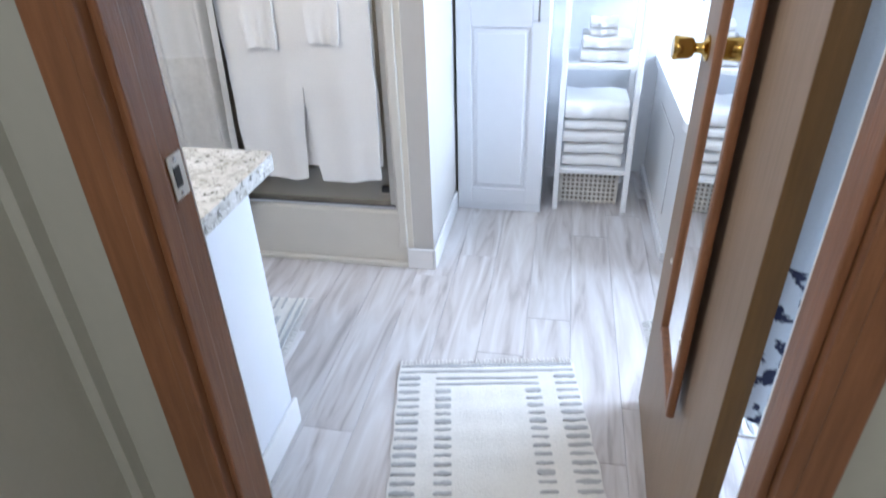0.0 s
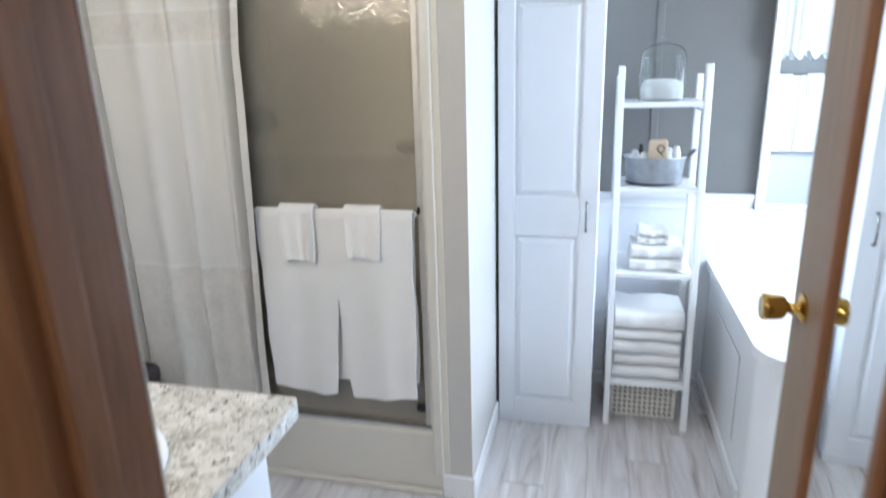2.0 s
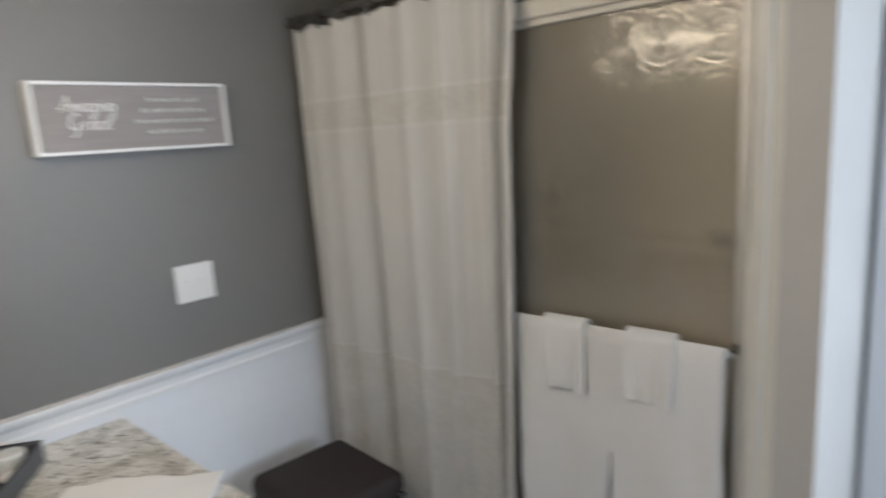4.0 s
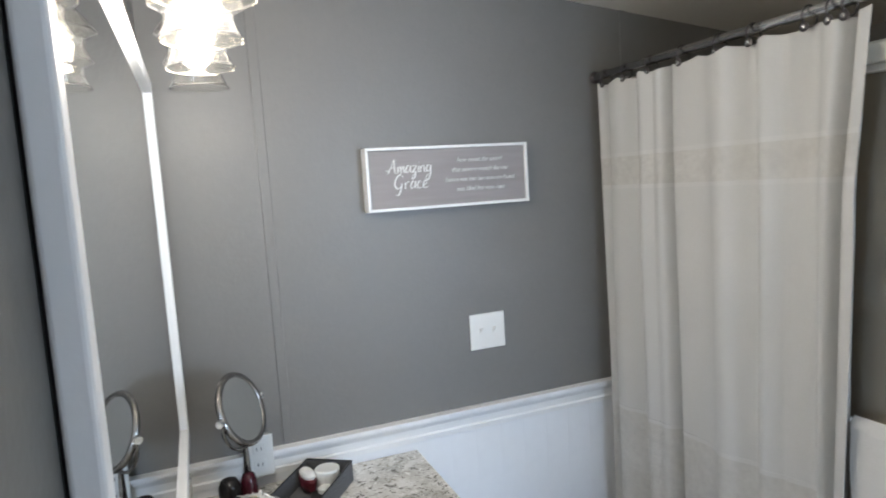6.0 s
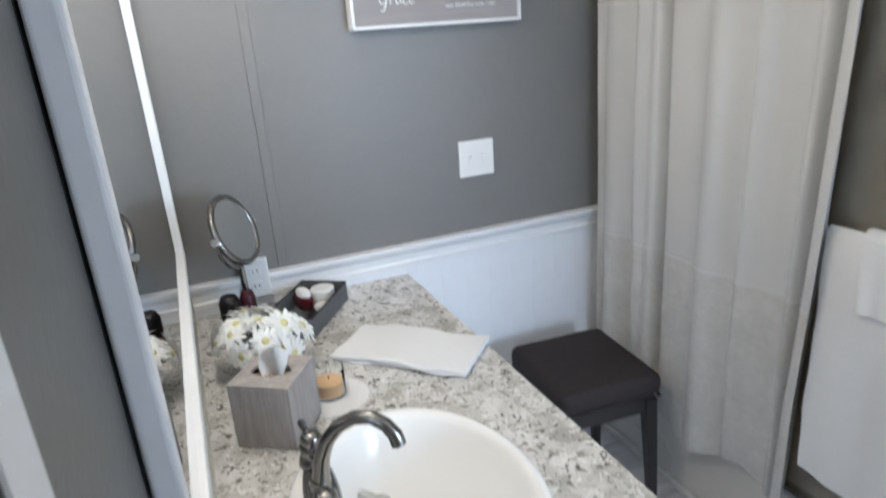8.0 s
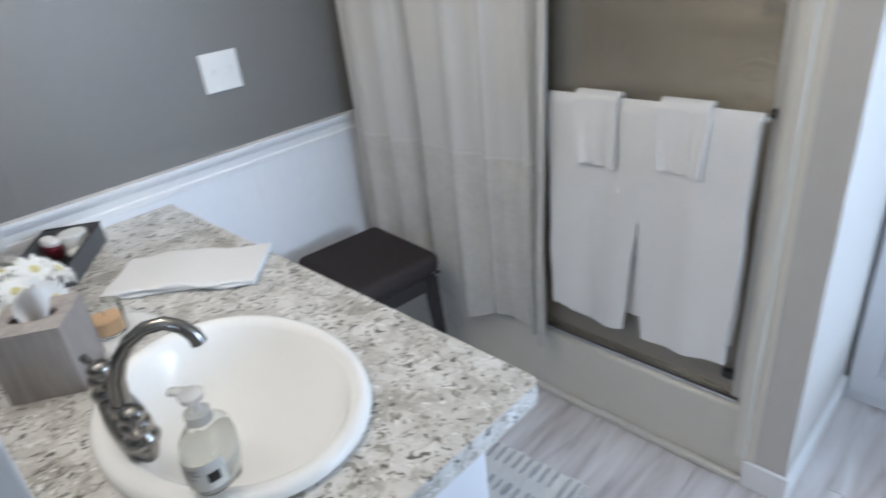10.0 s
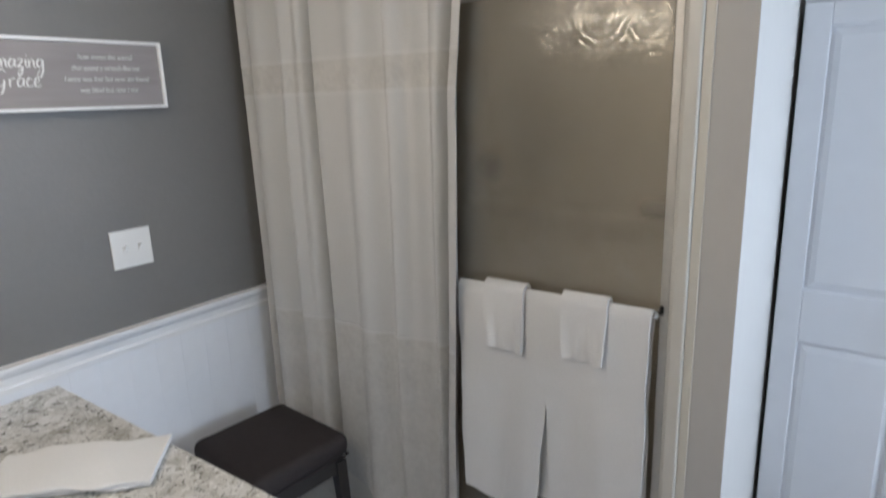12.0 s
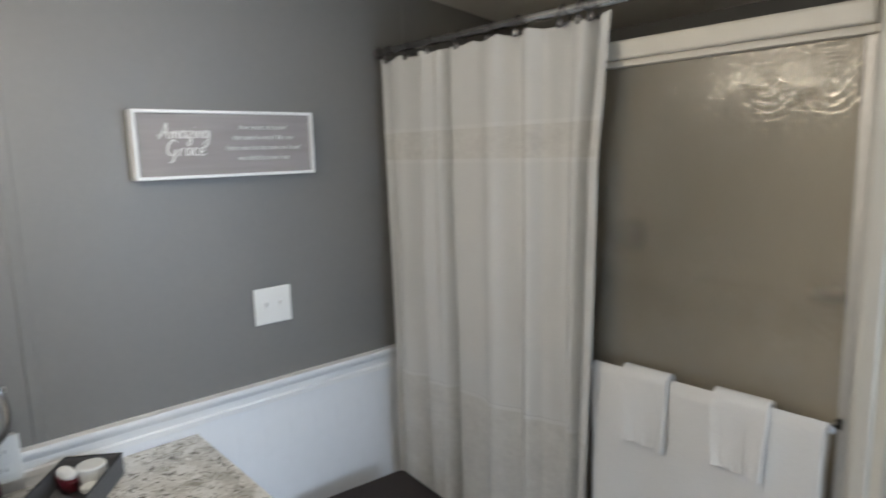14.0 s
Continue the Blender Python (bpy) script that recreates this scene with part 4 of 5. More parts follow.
# vanity lamp with four clear bell shades
vl = thing("vanity_light", label="four-light vanity bar with lit clear glass bell shades", category="wall lamp")
SHADE = [(0.051, 0.0), (0.047, 0.006), (0.040, 0.022), (0.040, 0.034), (0.057, 0.044), (0.053, 0.051), (0.046, 0.066), (0.047, 0.082), (0.067, 0.094), (0.062, 0.101), (0.050, 0.118), (0.036, 0.134), (0.026, 0.142)]
part("back_plate", B(LAMP_X[0] - 0.08, LAMP_X[-1] + 0.08, YD + 0.001, YD + 0.026, 1.955, 2.045, 0.008, 3), "pewter", vl, smooth=False)
for lx in LAMP_X:
    part("arm", tube([(lx, YD + 0.02, 2.0), (lx, YD + 0.07, 2.012), (lx, LAMP_Y, 1.99), (lx, LAMP_Y, 1.955)], 0.007, 10), "pewter", vl, smooth=True)
    part("socket", lathe([(0.022, 0.0), (0.024, 0.022), (0.014, 0.034)], 18, at=(lx, LAMP_Y, 1.937)), "pewter", vl, smooth=True)
    gsh = part("shade", lathe(SHADE + [(r - 0.0022, z + 0.001) for r, z in SHADE[::-1]] + SHADE[:1], 32, at=(lx, LAMP_Y, LAMP_Z), caps=False), "shade_glass", vl, smooth=True)
    gsh.visible_shadow = False
    bb = part("bulb", lathe([(0.010, 0.132), (0.013, 0.118), (0.026, 0.090), (0.029, 0.070), (0.024, 0.050), (0.012, 0.038), (0.003, 0.036)], 20, at=(lx, LAMP_Y, LAMP_Z)), "filament", vl, smooth=True)
    bb.visible_shadow = False

# framed sign
sg = thing("wall_sign", label="grey wooden sign with white frame and white hymn lettering", category="sign")
SY0, SY1, SZ0, SZ1, SXF = 4.976, 5.498, 1.541, 1.725, XL + 0.048
M["sign_face"] = mat("sign_face", (0.27, 0.25, 0.25), 0.7, grain=0.15, scale=12, stain=0.08, stretch=(1, 0.5, 5))
part("panel", B(XL + 0.001, SXF - 0.010, SY0 + 0.008, SY1 - 0.008, SZ0 + 0.008, SZ1 - 0.008), "sign_face", sg)
for a in ((SY0, SY0 + 0.0085, SZ0, SZ1), (SY1 - 0.0085, SY1, SZ0, SZ1), (SY0 + 0.0085, SY1 - 0.0085, SZ0, SZ0 + 0.0085), (SY0 + 0.0085, SY1 - 0.0085, SZ1 - 0.0085, SZ1)):
    part("frame", B(XL + 0.001, SXF, *a, 0.0015, 1), "white_paint", sg)


def lettering(text, y, z, size, parent, shear=0.25, material="white_paint", width=1.0):
    cu = bpy.data.curves.new("lettering", "FONT")
    cu.body, cu.size, cu.shear, cu.align_x, cu.extrude = text, size, shear, "CENTER", 0.0006
    cu.space_character = 0.92
    cu.offset = -0.012 * size
    tmp = bpy.data.objects.new("lettering_curve", cu)
    me = bpy.data.meshes.new_from_object(tmp)
    bpy.data.objects.remove(tmp)
    bpy.data.curves.remove(cu)
    me.materials.clear()
    me.materials.append(M[material])
    ob = new("lettering", me)
    ob.parent = parent
    ob.matrix_local = pose(SXF - 0.0085, y, z, 90, 0, 90) @ Matrix.Diagonal((width, 1, 1, 1))
    return ob


# brush script: strokes of each letter, x-height 1, baseline 0
GLYPH = {}
GLYPH["A"] = (1.45, [[(0, 0), (0.25, 0.25), (0.6, 1.2), (0.85, 1.95)], [(0.85, 1.95), (0.95, 1.0), (1.1, 0.15), (1.4, 0.05)], [(-0.2, 0.5), (0.15, 0.35), (0.5, 0.75), (1.1, 0.8)]])
GLYPH["m"] = (1.15, [[(0, 0.9), (0.1, 0.05)], [(0.1, 0.4), (0.3, 0.95), (0.45, 0.8), (0.5, 0.05)], [(0.5, 0.4), (0.75, 0.95), (0.9, 0.8), (0.95, 0.15), (1.15, 0.1)]])
GLYPH["a"] = (0.92, [[(0.7, 0.85), (0.35, 1), (0.08, 0.5), (0.25, 0.05), (0.55, 0.3), (0.72, 0.95), (0.7, 0.2), (0.92, 0.1)]])
GLYPH["z"] = (0.8, [[(0.05, 0.85), (0.35, 1.0), (0.62, 0.9), (0.3, 0.35), (0.1, 0.05), (0.5, 0.15), (0.55, -0.5), (0.2, -0.9), (0.15, -0.5), (0.75, 0.1)]])
GLYPH["i"] = (0.45, [[(0.15, 0.95), (0.15, 0.2), (0.42, 0.1)], [(0.2, 1.38), (0.24, 1.46)]])
GLYPH["n"] = (0.85, [[(0, 0.9), (0.08, 0.05)], [(0.08, 0.4), (0.35, 0.95), (0.55, 0.8), (0.6, 0.15), (0.85, 0.1)]])
GLYPH["g"] = (0.8, [[(0.65, 0.85), (0.3, 1), (0.05, 0.55), (0.25, 0.1), (0.55, 0.35), (0.7, 0.95), (0.68, -0.4), (0.35, -1.1), (0.05, -0.8), (0.4, -0.2)]])
GLYPH["G"] = (1.45, [[(1.2, 1.6), (0.8, 1.95), (0.25, 1.4), (0.15, 0.6), (0.55, 0.1), (1.0, 0.4), (1.05, 0.8), (1.0, 0.0), (0.7, -0.7), (0.35, -0.6)]])
GLYPH["r"] = (0.8, [[(0.1, 0.9), (0.15, 0.05)], [(0.15, 0.5), (0.4, 0.95), (0.68, 0.9)]])
GLYPH["c"] = (0.8, [[(0.65, 0.8), (0.35, 1), (0.08, 0.5), (0.3, 0.05), (0.75, 0.2)]])
GLYPH["e"] = (0.85, [[(0.1, 0.45), (0.5, 0.6), (0.55, 0.9), (0.3, 1), (0.08, 0.5), (0.3, 0.05), (0.8, 0.25)]])


def brush_word(word, y, z, h, parent):
    """Each letter as thick-and-thin rounded strokes, heavier on the way down."""
    x = 0.0
    for ch in word:
        adv, strokes = GLYPH[ch]
        bm = bmesh.new()
        for st_ in strokes:
            p = [st_[0]] + st_ + [st_[-1]]
            pts, rad = [], []
            for i in range(1, len(p) - 2):
                for k in range(5 if i < len(p) - 3 else 6):
                    t = k / 5
                    q = [0.5 * (2 * p[i][c] + (p[i + 1][c] - p[i - 1][c]) * t + (2 * p[i - 1][c] - 5 * p[i][c] + 4 * p[i + 1][c] - p[i + 2][c]) * t * t
                                + (3 * p[i][c] - p[i - 1][c] - 3 * p[i + 1][c] + p[i + 2][c]) * t ** 3) for c in (0, 1)]
                    pts.append((SXF - 0.0098, y + (x + q[0] + 0.12 * q[1]) * h, z + q[1] * h))
                    rad.append(0.0021 if p[i + 1][1] < p[i][1] - 0.15 else 0.0011)
            tube(pts, rad, 6, bm)
        part("letter", bm, "white_paint", parent)
        x += adv


brush_word("Amazing", 5.040, 1.649, 0.0212, sg)
brush_word("Grace", 5.056, 1.602, 0.0225, sg)
for k, tx in enumerate(("how sweet the sound", "that saved a wretch like me", "I once was lost but now am found", "was blind but now I see")):
    lettering(tx, 5.335, 1.674 - 0.029 * k, 0.0195, sg, 0.3, width=0.95)

# switch plate and outlet
def plate(y, z, w, h, name, label):
    th = thing(name, label=label, category="switch" if "switch" in name else "outlet")
    part("plate", B(XL, XL + 0.007, y - w / 2, y + w / 2, z - h / 2, z + h / 2, 0.003, 2), "plastic", th)
    return th


sw = plate(5.346, 1.136, 0.122, 0.115, "light_switch", "white double switch plate on the grey wall")
for dy in (-0.023, 0.023):
    rk = part("rocker", B(XL + 0.0065, XL + 0.010, 5.346 + dy - 0.006, 5.346 + dy + 0.006, 1.124, 1.148, 0.001, 1), "plastic", sw)
    part("toggle", B(XL + 0.0095, XL + 0.019, 5.346 + dy - 0.004, 5.346 + dy + 0.004, 1.137, 1.147, 0.001, 1), "plastic", rk)
    for dz in (-0.042, 0.042):
        part("screw", lathe([(0.003, 0), (0.003, 0.0008), (0.001, 0.001)], 8), "plastic", sw).matrix_local = pose(XL + 0.007, 5.346 + dy, 1.136 + dz, 0, 90, 0)
ot = thing("wall_outlet", label="white surface-mounted power outlet over the chair rail", category="outlet")
part("back_box", B(XL + 0.001, XL + 0.031, 4.582, 4.648, 0.842, 0.948, 0.002, 1), "plastic", ot)
part("plate", B(XL + 0.031, XL + 0.037, 4.577, 4.653, 0.837, 0.953, 0.002, 2), "plastic", ot)
for dz in (-0.022, 0.022):
    rc = part("receptacle", B(XL + 0.0365, XL + 0.040, 4.598, 4.632, 0.895 + dz - 0.014, 0.895 + dz + 0.014, 0.002, 1), "plastic", ot)
    for dy in (-0.006, 0.006):
        part("slot", B(XL + 0.0398, XL + 0.0403, 4.615 + dy - 0.001, 4.615 + dy + 0.001, 0.895 + dz - 0.005, 0.895 + dz + 0.005), "black", rc)

# stool
st = thing("stool", (-2.612, 5.534, 0.0), -5, "dark upholstered square vanity stool with black wooden legs", "stool")
part("cushion", B(-0.185, 0.185, -0.175, 0.175, 0.432, 0.512, 0.032, 5), "leather", st, smooth=True)
part("piping", tube([(-0.176, -0.166, 0.436), (0.176, -0.166, 0.436), (0.176, 0.166, 0.436), (-0.176, 0.166, 0.436), (-0.176, -0.166, 0.436)], 0.004, 6), "leather", st)
for a in ((-0.15, 0.15, -0.155, -0.137), (-0.15, 0.15, 0.137, 0.155), (-0.165, -0.147, -0.137, 0.137), (0.147, 0.165, -0.137, 0.137)):
    part("apron", B(*a, 0.375, 0.435, 0.002, 1), "black_wood", st)
for sx in (-1, 1):
    for sy in (-1, 1):
        bm = bmesh.new()
        rows = []
        for z, h in ((0.0, 0.013), (0.42, 0.020)):
            cx, cy = sx * (0.152 + (0.42 - z) * 0.045), sy * (0.142 + (0.42 - z) * 0.045)
            rows.append([bm.verts.new((cx + a * h, cy + b * h, z)) for a, b in ((-1, -1), (1, -1), (1, 1), (-1, 1))])
        for i in range(4):
            bm.faces.new((rows[0][i], rows[0][(i + 1) % 4], rows[1][(i + 1) % 4], rows[1][i]))
        bm.faces.new(rows[0][::-1])
        bm.faces.new(rows[1])
        bmesh.ops.bevel(bm, geom=bm.edges[:], offset=0.002, segments=1, affect="EDGES")
        part("leg", bm, "black_wood", st)

# ---- shower curtain, rods, rings ----
CX0, CX1, CY, CZ0, CZ1 = -2.887, -2.030, 5.782, 0.250, 1.905
# place across the width, half width and depth of each fold
GROOVES = ((0.046, 0.009, 1.2), (0.200, 0.020, 1.1), (0.300, 0.020, 0.35), (0.380, 0.009, 1.9), (0.520, 0.040, 0.25), (0.700, 0.024, 0.85), (0.790, 0.018, 0.3), (0.868, 0.026, 0.7), (0.962, 0.007, 1.6))


def fold_y(u, v):
    """Depth of the folds: broad flats that fall away softly into narrow creases, wider towards the hem."""
    y = 0.0
    for i, (c, w, k) in enumerate(GROOVES):
        d = (u - c - 0.014 * v * math.sin(i * 2.1) - 0.003 * math.sin(9 * v + i)) / (w * (1 + 0.6 * v))
        d *= 0.42 if d < 0 else 1.0
        y += k * 0.044 * (0.8 + 0.35 * v) * math.exp(-d * d)
    y += (0.005 + 0.012 * v) * math.sin(2 * math.pi * 2.3 * u + 1.2 + 0.5 * v)
    return y + 0.0035 * math.sin(2 * math.pi * 6.1 * u + 0.7 * v + 0.6 * math.sin(5 * v)) - 0.008


def curtain_band(v0, v1, off=0.0, n=10):
    def fn(u, v):
        vv = v0 + (v1 - v0) * v
        sag = 0.010 * abs(math.sin(math.pi * 8 * u)) * max(0, 1 - vv * 8)
        x = CX0 + (CX1 - CX0) * (u + 0.010 * math.sin(2 * math.pi * 6 * u + 1.0) * vv)
        x += 0.036 * u ** 8 * max(0.0, 1 - vv * 4.5) - 0.028 * u ** 4 * min(1.0, max(0.0, (vv - 0.3) / 0.5))
        hem = 0.026 * math.cos(2 * math.pi * 2.8 * (u - 0.76)) * vv ** 8
        return (x, CY - off + fold_y(u, vv) - 0.008 * vv, CZ1 - sag - vv * (CZ1 - CZ0) + hem)
    return sheet(fn, 260, n, 0.0012)


cu_ = thing("shower_curtain", label="cream cotton shower curtain with lace bands and soft folds", category="shower curtain")
zb = lambda z: (CZ1 - z) / (CZ1 - CZ0)
part("cloth", curtain_band(0, zb(1.666), n=12), "curtain", cu_, smooth=True)
part("lace_band", curtain_band(zb(1.666), zb(1.566), n=6), "lace", cu_, "patterned lace band", smooth=True)
part("cloth", curtain_band(zb(1.566), zb(0.838), n=30), "curtain", cu_, smooth=True)
part("lace_skirt", curtain_band(zb(0.838), 1, n=24), "lace", cu_, "patterned lace lower part", smooth=True)
for z in (1.666, 1.566, 0.838):
    part("seam_tuck", curtain_band(zb(z + 0.006), zb(z - 0.006), 0.0012, 2), "tuck", cu_, smooth=True)

rd = thing("curtain_rod", label="telescopic metal shower curtain rod, dark sleeve and chrome tube", category="curtain rod")
part("rod", tube([(XL + 0.001, 5.795, 1.930), (-1.441, 5.795, 1.930)], 0.0115, 16), "steel", rd, smooth=True)
part("sleeve", tube([(XL + 0.014, 5.795, 1.930), (-2.26, 5.795, 1.930)], 0.0128, 16), "pewter", rd, "darker outer sleeve", smooth=True)
part("flange", lathe([(0.020, 0), (0.020, 0.005), (0.013, 0.014)], 20), "dark_metal", rd).matrix_local = pose(XL, 5.795, 1.930, 0, 90, 0)
for u in (0.03, 0.15, 0.28, 0.43, 0.58, 0.70, 0.87, 0.935, 0.975):
    x = CX0 + (CX1 - CX0) * u
    rg = thing("curtain_ring", label="dark metal roller curtain ring on the rod", category="curtain ring", group="curtain rings")
    part("hook", ring(x, 5.795, 1.922, 0.023, 0.0022, "x", 18), "dark_metal", rg, smooth=True)
    part("roller", lathe([(0.010, -0.003), (0.0115, 0), (0.006, 0.003)], 14), "dark_metal", rg).matrix_local = pose(x, 5.777, 1.899, 90, 0, 0)
    part("stud", lathe([(0.0055, 0), (0.005, 0.002), (0.002, 0.003)], 10), "steel", rg).matrix_local = pose(x, 5.774, 1.899, 90, 0, 0)

# ---- towels on the shower bar ----
tbr = thing("towel_bar", label="chrome towel bar across the shower glass", category="towel bar")
part("bar", tube([(-2.12, 5.822, 1.032), (-1.512, 5.822, 1.032)], 0.008, 12), "chrome", tbr, smooth=True)
for x in (-2.12, -1.51):
    part("bracket", tube([(x, 5.822, 1.032), (x, 5.857, 1.032)], 0.009, 10), "chrome", tbr)


def hung(name, x0, x1, zf, zb_, label, lift=0.0, seed=0.0, taper=0.0, taper_r=0.0, group="towels on the bar", rad=0.013, axis_y=5.822, ztop=1.032, wave=0.014):
    """A towel folded over the bar: front fall to zf, back fall to zb_."""
    th = thing(name, label=label, category="towel", group=group)
    R = rad + lift
    lf, lb_, arc = ztop - zf, ztop - zb_, math.pi * R
    tot = lf + lb_ + arc

    def fn(u, v):
        s_ = v * tot
        xx = x0 + (x1 - x0) * u + 0.0022 * math.sin(15 * s_ + seed) + 0.0012 * math.sin(37 * s_ + 2 * seed)
        if s_ < lf:
            z, y = zf + s_, axis_y - R
            k = 1 - s_ / lf
            xx += (taper * (1 - u) - taper_r * u) * k ** 1.8
            y -= (0.006 * math.sin(6 * u + seed) + 0.004 * math.sin(13 * u + seed * 2)) * k + 0.006 * k
            z += wave * math.sin(4.2 * u + seed) * k ** 8
        elif s_ < lf + arc:
            a = (s_ - lf) / R
            z, y = ztop + R * math.sin(a), axis_y - R * math.cos(a)
        else:
            z, y = ztop - (s_ - lf - arc), axis_y + R
        return (xx, y, z)
    part("cloth", sheet(fn, 18, 60, 0.009), "towel", th, smooth=True)
    return th


hung("bath_towel", -2.056, -1.772, 0.388, 0.430, "white bath towel folded over the shower bar", 0, 1.9, 0.012, 0.038, wave=0.012)
hung("bath_towel", -1.792, -1.516, 0.384, 0.436, "white bath towel folded over the shower bar", 0, 3.6, 0.042, 0.004, wave=0.010, rad=0.0155)
hung("hand_towel", -1.968, -1.846, 0.872, 0.93, "small white hand towel hung over a bath towel", 0.014, 0.4, 0.012, 0.006, wave=0.004)
hung("hand_towel", -1.738, -1.618, 0.888, 0.93, "small white hand towel hung over a bath towel", 0.014, 1.2, 0.010, 0.008, wave=0.004)


# ---- things: cabinet alcove ----
def panel_door(parent, x0, x1, y, z0, z1, fields, material="cabinet"):
    """A framed door facing -y: stiles, rails and raised bevelled fields."""
    fx0, fx1 = fields[0][0], fields[0][1]
    d = part("door", B(x0 + 0.002, x1 - 0.002, y + 0.017, y + 0.021, z0 + 0.002, z1 - 0.002), material, parent)
    part("stile", B(x0, fx0, y, y + 0.0165, z0, z1, 0.003, 2), material, d)
    part("stile", B(fx1, x1, y, y + 0.0165, z0, z1, 0.003, 2), material, d)
    zs = [z0] + [z for f in sorted(fields, key=lambda f: f[2]) for z in (f[2], f[3])] + [z1]
    for a, b in zip(zs[0::2], zs[1::2]):
        part("rail", B(fx0, fx1, y + 0.0003, y + 0.0165, a, b, 0.003, 2), material, d)
    for f in fields:
        bm = B(f[0] - 0.002, f[1] + 0.002, y + 0.010, y + 0.0165, f[2] - 0.002, f[3] + 0.002)
        box(bm, f[0] + 0.010, f[1] - 0.010, y + 0.001, y + 0.012, f[2] + 0.010, f[3] - 0.010, 0.0)
        top_f = [fc_ for fc_ in bm.faces if fc_.normal.y < -0.9 and abs(fc_.calc_center_median().y - (y + 0.001)) < 0.0005]
        bmesh.ops.inset_region(bm, faces=top_f, thickness=0.022, depth=0.0)
        edge = [v for v in bm.verts if abs(v.co.y - (y + 0.001)) < 1e-5 and (abs(v.co.x - f[0] - 0.010) < 1e-4 or abs(v.co.x - f[1] + 0.010) < 1e-4 or abs(v.co.z - f[2] - 0.010) < 1e-4 or abs(v.co.z - f[3] + 0.010) < 1e-4)]
        for v in edge:
            v.co.y = y + 0.0085
        part("raised_panel", bm, material, d)
    return d


cb = thing("tall_cabinet", label="tall narrow white cabinet with raised panel door", category="cabinet")
KX0, KX1, KY = -1.328, -0.945, 6.362
part("body", B(KX0, KX1, KY + 0.022, YB - 0.012, 0.0, 1.752, 0.002, 1), "cabinet", cb)
part("top_board", B(KX0, KX1 + 0.004, KY, YB - 0.012, 1.752, 1.772, 0.004, 2), "cabinet", cb)
part("plinth", B(KX0, KX1, KY + 0.006, KY + 0.022, 0.0, 0.036, 0.002, 1), "cabinet", cb)
cd = panel_door(cb, KX0 + 0.002, KX1 - 0.002, KY, 0.038, 1.750, [(KX0 + 0.066, KX1 - 0.072, 0.112, 0.828), (KX0 + 0.066, KX1 - 0.072, 0.985, 1.690)])
part("handle", tube([(-0.990, KY, 0.855), (-0.990, KY - 0.018, 0.860), (-0.990, KY - 0.024, 0.885), (-0.990, KY - 0.024, 0.935), (-0.990, KY - 0.018, 0.960), (-0.990, KY, 0.965)],
                    [0.006, 0.0045, 0.004, 0.004, 0.0045, 0.006], 10), "pewter", cd, "brushed chrome pull", smooth=True)

# pitcher with a cross, and a green jar, on the cabinet
pt = thing("pitcher", (-1.206, 6.53, 1.7725), -20, "white ceramic pitcher with a rustic grey cross", "pitcher")
part("body", lathe([(0.090, 0), (0.104, 0.01), (0.117, 0.055), (0.115, 0.095), (0.094, 0.145), (0.070, 0.180), (0.065, 0.205), (0.077, 0.255), (0.072, 0.255), (0.060, 0.205), (0.064, 0.180), (0.088, 0.143), (0.108, 0.09), (0.10, 0.03), (0.02, 0.02)], 36), "porcelain", pt, smooth=True)
part("grip", tube([(0.068, 0, 0.235), (0.115, 0, 0.232), (0.142, 0, 0.19), (0.140, 0, 0.13), (0.105, 0, 0.085)], [0.010, 0.011, 0.011, 0.010, 0.009], 12), "porcelain", pt, smooth=True)


def belly(z):
    """Radius of the pitcher's wall, a little proud, at height z."""
    return 0.1195 - 4.6 * max(0.0, z - 0.072) ** 2 - 2.5 * max(0.0, 0.06 - z) ** 2


for w, z0, z1 in ((0.026, 0.032, 0.136), (0.058, 0.064, 0.104)):
    part("cross_bar", sheet(lambda u, v: (belly(z0 + (z1 - z0) * v) * math.sin((u - 0.5) * 2 * w / 0.117), -belly(z0 + (z1 - z0) * v) * math.cos((u - 0.5) * 2 * w / 0.117), z0 + (z1 - z0) * v), 10, 8, 0.002),
         mat("rustic_grey", (0.30, 0.30, 0.28), 0.8, grain=0.3, scale=50), pt)
gj = thing("green_jar", (-1.035, 6.56, 1.7725), 0, "dark green glazed jar on the cabinet", "jar")
part("body", lathe([(0.040, 0), (0.052, 0.01), (0.056, 0.06), (0.050, 0.10), (0.034, 0.12), (0.036, 0.13), (0.030, 0.13)], 28), mat("green_glaze", (0.07, 0.12, 0.09), 0.25, stain=0.2, stain_scale=20), gj, smooth=True)

# ladder shelf
ls = thing("ladder_shelf", label="white four-tier ladder shelf with leaning front posts", category="shelf unit")
LX0, LX1 = -0.891, -0.557


def front_y(z):
    return 6.408 + 0.075 * z


